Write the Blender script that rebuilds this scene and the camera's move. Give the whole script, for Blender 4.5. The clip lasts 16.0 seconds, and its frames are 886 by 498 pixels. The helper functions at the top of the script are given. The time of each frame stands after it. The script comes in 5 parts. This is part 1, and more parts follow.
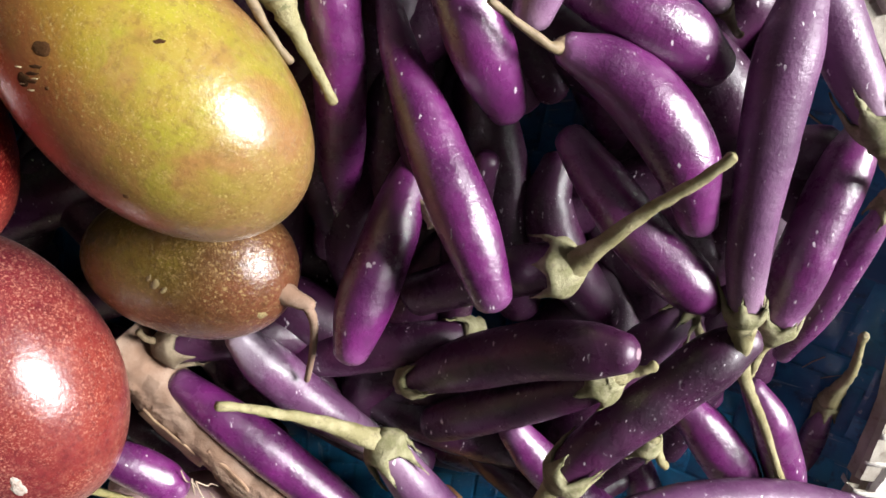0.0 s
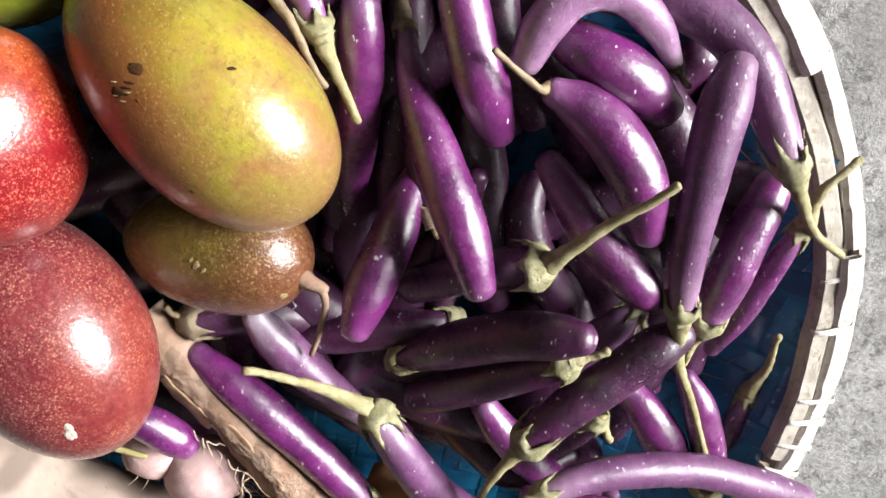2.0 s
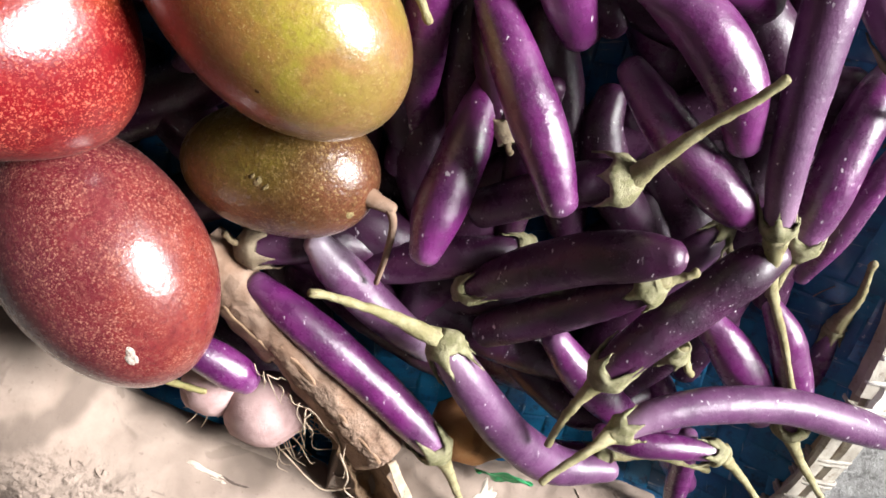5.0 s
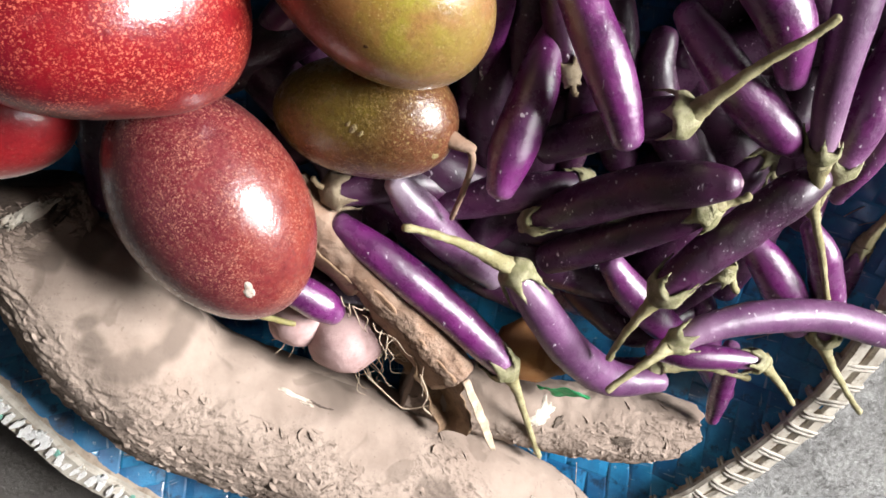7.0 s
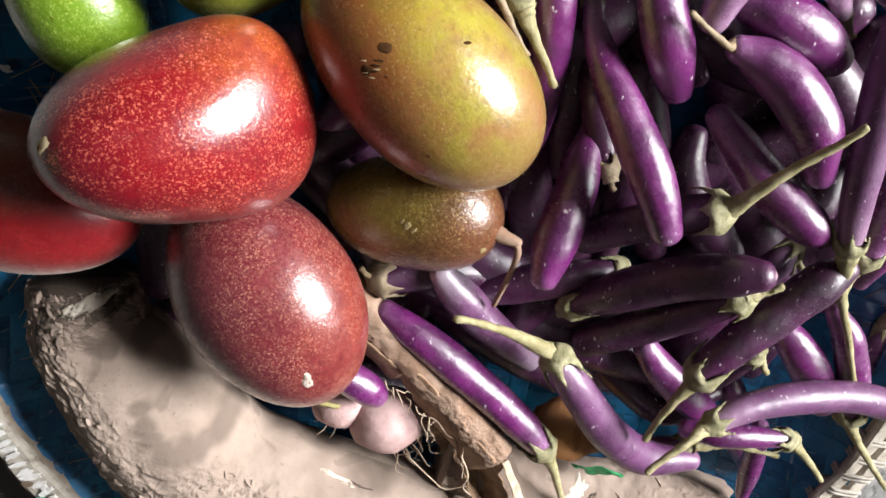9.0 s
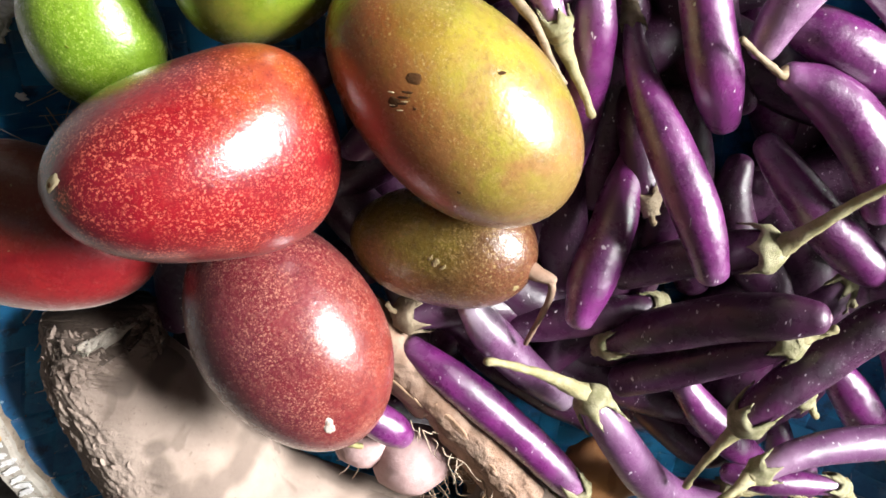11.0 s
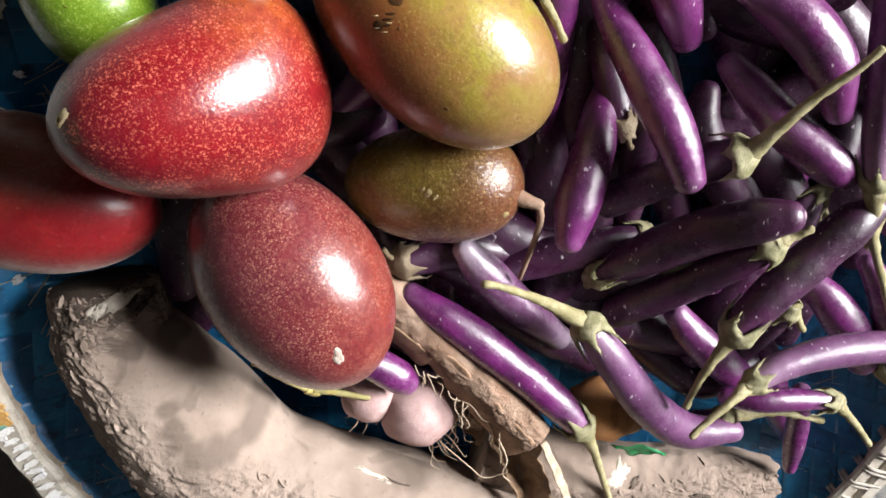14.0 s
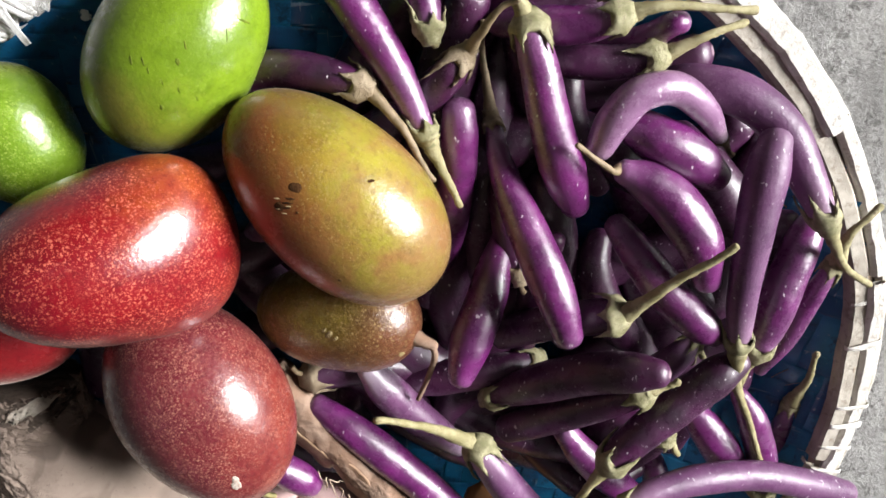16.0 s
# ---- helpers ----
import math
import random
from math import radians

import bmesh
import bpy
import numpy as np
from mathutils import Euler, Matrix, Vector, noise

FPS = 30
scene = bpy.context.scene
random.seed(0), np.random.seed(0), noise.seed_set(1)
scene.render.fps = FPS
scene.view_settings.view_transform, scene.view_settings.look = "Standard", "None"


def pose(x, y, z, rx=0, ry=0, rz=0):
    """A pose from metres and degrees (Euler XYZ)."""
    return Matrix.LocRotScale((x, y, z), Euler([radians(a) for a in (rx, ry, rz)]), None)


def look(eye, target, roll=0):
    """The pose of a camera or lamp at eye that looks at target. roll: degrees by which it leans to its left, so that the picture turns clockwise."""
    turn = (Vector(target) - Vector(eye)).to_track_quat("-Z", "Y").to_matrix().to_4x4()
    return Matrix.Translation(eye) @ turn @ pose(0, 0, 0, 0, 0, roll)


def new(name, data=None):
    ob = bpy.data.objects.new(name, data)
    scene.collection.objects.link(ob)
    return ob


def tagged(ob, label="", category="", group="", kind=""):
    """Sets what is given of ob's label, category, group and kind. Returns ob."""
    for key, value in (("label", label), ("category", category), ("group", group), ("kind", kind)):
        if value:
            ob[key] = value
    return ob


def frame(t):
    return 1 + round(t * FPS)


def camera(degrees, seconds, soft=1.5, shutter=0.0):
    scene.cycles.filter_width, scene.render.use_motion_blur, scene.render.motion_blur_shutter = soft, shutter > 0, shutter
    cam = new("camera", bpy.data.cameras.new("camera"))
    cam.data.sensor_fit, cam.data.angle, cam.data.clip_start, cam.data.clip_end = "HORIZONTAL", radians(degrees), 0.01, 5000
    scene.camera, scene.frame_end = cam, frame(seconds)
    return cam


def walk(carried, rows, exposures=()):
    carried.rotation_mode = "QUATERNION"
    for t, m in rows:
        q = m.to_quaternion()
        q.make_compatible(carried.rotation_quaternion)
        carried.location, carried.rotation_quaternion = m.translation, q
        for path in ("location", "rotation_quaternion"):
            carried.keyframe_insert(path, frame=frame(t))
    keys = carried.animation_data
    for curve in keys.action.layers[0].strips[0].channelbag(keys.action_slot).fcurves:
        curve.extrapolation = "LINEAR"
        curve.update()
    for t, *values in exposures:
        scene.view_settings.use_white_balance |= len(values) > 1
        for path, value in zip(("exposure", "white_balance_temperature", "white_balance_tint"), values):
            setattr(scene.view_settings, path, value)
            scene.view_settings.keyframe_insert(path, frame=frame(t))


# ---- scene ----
cam = camera(58.4, 16.0, soft=1.6)
PATH = [
    (0, (0.1188, 0.1253, 0.3930), (0.0898, -0.7258, -1.4170), -179.6),
    (0.5, (0.1096, 0.0948, 0.4170), (0.1378, -0.8265, -1.3580), 174.2),
    (1, (0.1055, 0.0791, 0.4190), (0.1287, -0.8128, -1.3710), 175.7),
    (1.5, (0.1087, 0.1099, 0.4280), (0.1366, -0.7873, -1.3590), 177.7),
    (2, (0.0965, 0.1499, 0.4510), (0.2005, -0.6915, -1.3600), 175.0),
    (2.5, (0.0709, 0.1567, 0.4640), (0.1739, -0.6846, -1.3470), 174.7),
    (3, (0.0820, 0.1579, 0.4440), (0.1768, -0.6287, -1.3930), 176.2),
    (3.5, (0.1102, 0.1589, 0.4070), (0.2065, -0.6067, -1.4380), 177.7),
    (4, (0.0878, 0.1545, 0.3960), (0.1435, -0.5893, -1.4600), -180.1),
    (4.5, (0.0818, 0.1409, 0.4290), (0.1391, -0.7233, -1.3740), -181.2),
    (5, (0.0791, 0.1160, 0.4400), (0.1013, -0.7898, -1.3430), -180.4),
    (5.2, (0.0820, 0.1148, 0.4460), (0.1258, -0.8266, -1.3180), -181.6),
    (7.3, (0.0325, 0.1384, 0.4770), (0.0633, -0.8874, -1.2390), 177.0),
    (7.5, (0.0302, 0.1476, 0.4760), (0.0540, -0.8486, -1.2580), 178.0),
    (8, (0.0180, 0.1594, 0.4900), (0.1180, -0.7950, -1.2650), 173.4),
    (8.5, (0.0111, 0.1609, 0.4850), (0.0843, -0.7605, -1.2890), 174.8),
    (9, (0.0097, 0.1560, 0.4830), (0.0619, -0.7509, -1.2980), 175.5),
    (9.2, (0.0122, 0.1629, 0.4740), (0.0584, -0.7306, -1.3150), 176.5),
    (11.3, (0.0046, 0.1544, 0.4580), (-0.0060, -0.7191, -1.3410), 178.9),
    (11.5, (-0.0119, 0.1345, 0.4730), (-0.0081, -0.7069, -1.3420), 175.9),
    (12, (-0.0198, 0.1080, 0.5010), (0.0186, -0.7679, -1.2970), 172.5),
    (12.5, (-0.0117, 0.0944, 0.5120), (0.0213, -0.7871, -1.2830), 171.9),
    (13, (-0.0068, 0.0649, 0.4980), (0.0145, -0.7977, -1.3060), 171.8),
    (13.5, (-0.0032, 0.0727, 0.4980), (0.0036, -0.7679, -1.3160), 173.1),
    (14, (-0.0012, 0.1147, 0.4970), (0.0406, -0.6692, -1.3420), 171.4),
    (14.5, (-0.0053, 0.1711, 0.4890), (0.0074, -0.5716, -1.3680), 174.3),
    (15, (-0.0017, 0.2069, 0.4870), (0.0267, -0.5830, -1.3500), 174.6),
    (15.5, (0.0213, 0.2204, 0.4910), (0.0945, -0.5738, -1.3430), 172.4),
    (16, (0.0432, 0.2048, 0.4970), (0.1501, -0.6238, -1.3200), 170.8),
]
LIGHTNESS = [(0.0, -0.30), (0.5, -0.12), (1.0, -0.02), (1.5, -0.06), (2.5, -0.02), (3.5, -0.04), (4.0, -0.20), (4.5, -0.18), (5.0, -0.08), (7.3, -0.14), (8.0, -0.16), (9.0, -0.18), (11.3, 0.28), (11.5, 0.30), (12.0, -0.02), (12.5, -0.10), (13.0, -0.16), (14.0, -0.18), (15.0, -0.16), (16.0, -0.30)]
walk(cam, [(t, look(eye, target, roll)) for t, eye, target, roll in PATH], LIGHTNESS)

# ---- light: daylight through the wide opening of a shed ----
TRAY_X, TRAY_Y, TRAY_R = 0.033, -0.094, 0.311
scene.view_settings.exposure = 0.0
world = bpy.data.worlds.new("sky")
scene.world = world
world.use_nodes = True
wn = world.node_tree
sky = wn.nodes.new("ShaderNodeTexSky")
sky.sky_type, sky.sun_disc = "NISHITA", False
sky.sun_elevation, sky.sun_rotation = radians(38), radians(80)
wn.nodes["Background"].inputs["Strength"].default_value = 0.02
wn.links.new(sky.outputs[0], wn.nodes["Background"].inputs["Color"])
sun = new("sun", bpy.data.lights.new("sun", "SUN"))
sun.data.energy, sun.data.angle, sun.data.color = 1.0, radians(12), (1.0, 0.96, 0.9)
sun.matrix_world = look((-8, 2, 9), (0, 0, 0))
door_light = new("doorway_daylight", bpy.data.lights.new("doorway_daylight", "AREA"))
door_light.data.shape, door_light.data.size, door_light.data.size_y = "RECTANGLE", 2.6, 2.9
door_light.data.energy, door_light.data.color = 2250, (1.0, 0.99, 0.995)
door_light.matrix_world = look((6.1, 1.80, 3.45), (0.0, 0.05, 0.10))
# added weak fill lamp for the shaded left sides; no known source
fill_light = new("roof_gap_daylight", bpy.data.lights.new("roof_gap_daylight", "AREA"))
fill_light.data.shape, fill_light.data.size, fill_light.data.size_y = "RECTANGLE", 1.7, 1.4
fill_light.data.energy, fill_light.data.color = 9, (0.78, 0.88, 1.0)
fill_light.matrix_world = look((-0.4, 3.7, 6.7), (0.0, 0.05, 0.10))


# ---- materials ----
def shader(name, rough=0.5, metal=0.0, coat=0.0, spec=0.5):
    m = bpy.data.materials.new(name)
    m.use_nodes = True
    nt = m.node_tree
    b = nt.nodes["Principled BSDF"]
    b.inputs["Roughness"].default_value = rough
    b.inputs["Metallic"].default_value = metal
    b.inputs["Coat Weight"].default_value = coat
    b.inputs["Coat Roughness"].default_value = 0.12
    b.inputs["Specular IOR Level"].default_value = spec
    return m, nt, b


def coords(nt, scale=(1, 1, 1)):
    tc, mp = nt.nodes.new("ShaderNodeTexCoord"), nt.nodes.new("ShaderNodeMapping")
    mp.inputs["Scale"].default_value = scale
    nt.links.new(tc.outputs["Object"], mp.inputs["Vector"])
    oi = nt.nodes.new("ShaderNodeObjectInfo")
    mul = nt.nodes.new("ShaderNodeMath")
    mul.operation, mul.inputs[1].default_value = "MULTIPLY", 7.0
    nt.links.new(oi.outputs["Random"], mul.inputs[0])
    add = nt.nodes.new("ShaderNodeVectorMath")
    nt.links.new(mp.outputs[0], add.inputs[0])
    nt.links.new(mul.outputs[0], add.inputs[1])
    return add.outputs[0]


def noisy(nt, co, scale, detail=4.0, rough=0.55, distort=0.0):
    n = nt.nodes.new("ShaderNodeTexNoise")
    n.inputs["Scale"].default_value, n.inputs["Detail"].default_value = scale, detail
    n.inputs["Roughness"].default_value, n.inputs["Distortion"].default_value = rough, distort
    nt.links.new(co, n.inputs["Vector"])
    return n.outputs["Fac"]


def cells(nt, co, scale, feature="F1", out="Distance"):
    n = nt.nodes.new("ShaderNodeTexVoronoi")
    n.feature, n.inputs["Scale"].default_value = feature, scale
    nt.links.new(co, n.inputs["Vector"])
    return n.outputs[out]


def ramp(nt, fac, lo, hi):
    n = nt.nodes.new("ShaderNodeMapRange")
    n.interpolation_type = "SMOOTHSTEP"
    n.inputs["From Min"].default_value, n.inputs["From Max"].default_value = lo, hi
    nt.links.new(fac, n.inputs["Value"])
    return n.outputs[0]


def times(nt, a, b):
    n = nt.nodes.new("ShaderNodeMath")
    n.operation = "MULTIPLY"
    nt.links.new(a, n.inputs[0])
    if isinstance(b, float):
        n.inputs[1].default_value = b
    else:
        nt.links.new(b, n.inputs[1])
    return n.outputs[0]


def mixed(nt, fac, a, b):
    n = nt.nodes.new("ShaderNodeMix")
    n.data_type = "RGBA"
    for socket, v in ((n.inputs[6], a), (n.inputs[7], b)):
        if isinstance(v, tuple):
            socket.default_value = (*v, 1)
        else:
            nt.links.new(v, socket)
    if isinstance(fac, float):
        n.inputs[0].default_value = fac
    else:
        nt.links.new(fac, n.inputs[0])
    return n.outputs[2]


def attr(nt, name):
    n = nt.nodes.new("ShaderNodeAttribute")
    n.attribute_name = name
    return n.outputs["Fac"]


def bumped(nt, b, height, strength, dist=0.001):
    n = nt.nodes.new("ShaderNodeBump")
    n.inputs["Strength"].default_value, n.inputs["Distance"].default_value = strength, dist
    nt.links.new(height, n.inputs["Height"])
    nt.links.new(n.outputs[0], b.inputs["Normal"])


def eggplant_skin(name, base, deep, pale, rough, gloss=1.0, tip=(0.84, 0.4)):
    """Dusty glossy skin with a paler neck and end, soft streaks, specks, and a sheen broken by fine wrinkles."""
    m, nt, b = shader(name, rough, 0, gloss)
    b.inputs["Coat IOR"].default_value = 1.68
    co = coords(nt)
    c = mixed(nt, ramp(nt, noisy(nt, co, 50, 4), 0.33, 0.70), base, deep)
    c = mixed(nt, times(nt, ramp(nt, attr(nt, "along"), 0.26, 0.0), 0.6), c, pale)
    c = mixed(nt, times(nt, ramp(nt, attr(nt, "along"), tip[0], 1.0), tip[1]), c, pale)
    c = mixed(nt, times(nt, ramp(nt, noisy(nt, co, 120, 7, 0.8), 0.50, 0.75), 0.26), c, pale)
    patch = ramp(nt, noisy(nt, co, 38, 3), 0.48, 0.64)
    specks = times(nt, ramp(nt, cells(nt, co, 560), 0.26, 0.10), patch)
    c = mixed(nt, times(nt, specks, 0.28), c, (0.50, 0.38, 0.48))
    grit = times(nt, ramp(nt, cells(nt, coords(nt, (1.0, 0.6, 0.8)), 230), 0.14, 0.06), ramp(nt, noisy(nt, co, 42, 3), 0.58, 0.68))
    c = mixed(nt, times(nt, grit, 0.8), c, (0.60, 0.54, 0.58))
    crumbs = ramp(nt, noisy(nt, coords(nt, (1.0, 0.45, 0.8)), 420, 2, 0.5), 0.685, 0.72)
    bits = times(nt, crumbs, ramp(nt, noisy(nt, co, 48, 3), 0.43, 0.53))
    c = mixed(nt, times(nt, bits, 0.85), c, (0.74, 0.68, 0.72))
    nt.links.new(c, b.inputs["Base Color"])
    dust = noisy(nt, co, 85, 6, 0.7)
    for socket, lo, hi in (("Roughness", rough - 0.10, rough + 0.24), ("Coat Roughness", 0.15, 0.44)):
        r = nt.nodes.new("ShaderNodeMapRange")
        r.inputs["From Min"].default_value, r.inputs["From Max"].default_value = 0.25, 0.75
        r.inputs["To Min"].default_value, r.inputs["To Max"].default_value = lo, hi
        nt.links.new(dust, r.inputs["Value"])
        nt.links.new(r.outputs[0], b.inputs[socket])
    h = nt.nodes.new("ShaderNodeMath")
    h.operation = "ADD"
    nt.links.new(noisy(nt, co, 110, 6, 0.65), h.inputs[0])
    nt.links.new(times(nt, noisy(nt, co, 650, 4, 0.7), 0.28), h.inputs[1])
    n = nt.nodes.new("ShaderNodeBump")
    n.inputs["Strength"].default_value, n.inputs["Distance"].default_value = 0.7, 0.0009
    nt.links.new(h.outputs[0], n.inputs["Height"])
    nt.links.new(n.outputs[0], b.inputs["Normal"])
    nt.links.new(n.outputs[0], b.inputs["Coat Normal"])
    return m


SKINS = [
    eggplant_skin("purple_skin", (0.148, 0.014, 0.126), (0.072, 0.007, 0.064), (0.29, 0.13, 0.27), 0.34),
    eggplant_skin("mauve_skin", (0.128, 0.040, 0.118), (0.080, 0.022, 0.076), (0.33, 0.21, 0.30), 0.52, 0.32),
    # darker copy of the purple skin: shade within the pile is in its colour
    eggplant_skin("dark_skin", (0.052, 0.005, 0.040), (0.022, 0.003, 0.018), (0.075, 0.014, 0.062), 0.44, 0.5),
    eggplant_skin("pink_skin", (0.27, 0.135, 0.250), (0.20, 0.085, 0.185), (0.46, 0.36, 0.42), 0.32),
    eggplant_skin("lavender_skin", (0.15, 0.055, 0.135), (0.10, 0.032, 0.092), (0.55, 0.46, 0.55), 0.36, tip=(0.62, 0.85)),
]


def plant_matter(name, a, b2, brown, rough=0.6, scale=120, bump=0.4, spec=0.5):
    m, nt, b = shader(name, rough, 0, 0, spec)
    co = coords(nt)
    c = mixed(nt, ramp(nt, noisy(nt, co, scale, 4), 0.35, 0.65), a, b2)
    c = mixed(nt, times(nt, ramp(nt, noisy(nt, co, scale * 2.3, 5, 0.7), 0.52, 0.7), 0.7), c, brown)
    nt.links.new(c, b.inputs["Base Color"])
    bumped(nt, b, noisy(nt, co, scale * 4, 6, 0.7), bump, 0.001)
    return m


CALYX = plant_matter("calyx_green", (0.20, 0.190, 0.085), (0.35, 0.325, 0.19), (0.15, 0.10, 0.07), 0.65, 190, 0.9)
STEM = plant_matter("stem_green", (0.25, 0.22, 0.10), (0.37, 0.33, 0.18), (0.13, 0.09, 0.05), 0.6, 130, 0.9)
DRY_STEM = plant_matter("dry_stem", (0.18, 0.135, 0.07), (0.27, 0.20, 0.12), (0.09, 0.06, 0.04))
YELLOW_STEM = plant_matter("yellow_stem", (0.46, 0.38, 0.13), (0.40, 0.36, 0.16), (0.22, 0.14, 0.06), 0.5)


def peel(name, main, second, fleck, zones, flecks=0.6, fleck_scale=420, split=(0.38, 0.66), rough=0.34, mottle=0.4, mottle_scale=170, dust=0.0, gloss=0.9, bloom=0.25, pores=0.26, relief=0.34, wax=(0.10, 0.42)):
    """Mango peel: two colours in clouds, fine mottling, further colours on some sides, pale pores and a dusty bloom.
    zones: colour, side (in the fruit's own directions), where it begins and is full, strength."""
    m, nt, b = shader(name, rough, 0, gloss)
    b.inputs["Specular IOR Level"].default_value, b.inputs["Coat IOR"].default_value = 0.12, 1.62
    b.inputs["Sheen Weight"].default_value, b.inputs["Sheen Roughness"].default_value = bloom, 0.35
    b.inputs["Sheen Tint"].default_value = (0.9, 0.82, 0.74, 1)
    co = coords(nt)
    tc = nt.nodes.new("ShaderNodeTexCoord")
    c = mixed(nt, ramp(nt, noisy(nt, co, 34, 5, 0.6, 0.5), *split), main, second)
    c = mixed(nt, times(nt, ramp(nt, noisy(nt, co, mottle_scale, 7, 0.8), 0.48, 0.68), mottle), c, tuple(0.5 * (u + v) for u, v in zip(main, fleck)))
    wobble = noisy(nt, co, 24, 6, 0.7)
    for colour, side, lo, hi, most in zones:
        dot = nt.nodes.new("ShaderNodeVectorMath")
        dot.operation, dot.inputs[1].default_value = "DOT_PRODUCT", tuple(v / 0.05 for v in side)
        nt.links.new(tc.outputs["Object"], dot.inputs[0])
        wob = nt.nodes.new("ShaderNodeMath")
        wob.operation = "ADD"
        nt.links.new(dot.outputs["Value"], wob.inputs[0])
        nt.links.new(times(nt, wobble, 1.0), wob.inputs[1])
        c = mixed(nt, times(nt, ramp(nt, wob.outputs[0], lo + 0.5, hi + 0.5), most), c, colour)
    c = mixed(nt, times(nt, ramp(nt, noisy(nt, co, 330, 5, 0.75), 0.50, 0.62), 0.42), c, tuple(0.55 * v for v in main))
    c = mixed(nt, times(nt, ramp(nt, noisy(nt, co, 75, 6, 0.7, 0.8), 0.52, 0.70), 0.30), c, tuple(0.45 * v for v in second))
    patch = ramp(nt, noisy(nt, co, 48, 4), 0.30, 0.62)
    warp = nt.nodes.new("ShaderNodeVectorMath")
    warp.operation = "MULTIPLY_ADD"
    turb = nt.nodes.new("ShaderNodeTexNoise")
    turb.inputs["Scale"].default_value, turb.inputs["Detail"].default_value = fleck_scale * 1.4, 3.0
    nt.links.new(co, turb.inputs["Vector"])
    nt.links.new(turb.outputs["Color"], warp.inputs[0])
    warp.inputs[1].default_value = (1.4 / fleck_scale,) * 3
    nt.links.new(co, warp.inputs[2])
    for k, (fine, size, most) in enumerate(((1.0, pores, 1.0), (1.9, pores * 1.05, 0.75))):
        spots = ramp(nt, cells(nt, warp.outputs[0], fleck_scale * fine), size + 0.10, size - 0.10)
        c = mixed(nt, times(nt, times(nt, spots, patch), flecks * most), c, fleck)
    if dust:
        low = nt.nodes.new("ShaderNodeSeparateXYZ")
        nt.links.new(tc.outputs["Object"], low.inputs[0])
        grime = times(nt, ramp(nt, noisy(nt, co, 60, 6, 0.7), 0.38, 0.62), ramp(nt, low.outputs["Y"], -0.012, -0.042))
        c = mixed(nt, times(nt, grime, dust), c, (0.26, 0.17, 0.13))
    nt.links.new(c, b.inputs["Base Color"])
    r = nt.nodes.new("ShaderNodeMapRange")
    r.inputs["To Min"].default_value, r.inputs["To Max"].default_value = rough - 0.08, rough + 0.20
    nt.links.new(noisy(nt, co, 70, 6, 0.7), r.inputs["Value"])
    nt.links.new(r.outputs[0], b.inputs["Roughness"])
    h = nt.nodes.new("ShaderNodeMath")
    h.operation = "ADD"
    nt.links.new(times(nt, noisy(nt, co, 500, 4, 0.6), 0.5), h.inputs[0])
    nt.links.new(times(nt, noisy(nt, co, 110, 5, 0.6), 0.8), h.inputs[1])
    bumped(nt, b, h.outputs[0], relief, 0.0010)
    nt.links.new(b.inputs["Normal"].links[0].from_socket, b.inputs["Coat Normal"])
    c2 = nt.nodes.new("ShaderNodeMapRange")
    c2.inputs["To Min"].default_value, c2.inputs["To Max"].default_value = wax
    nt.links.new(noisy(nt, co, 95, 7, 0.75), c2.inputs["Value"])
    nt.links.new(c2.outputs[0], b.inputs["Coat Roughness"])
    return m


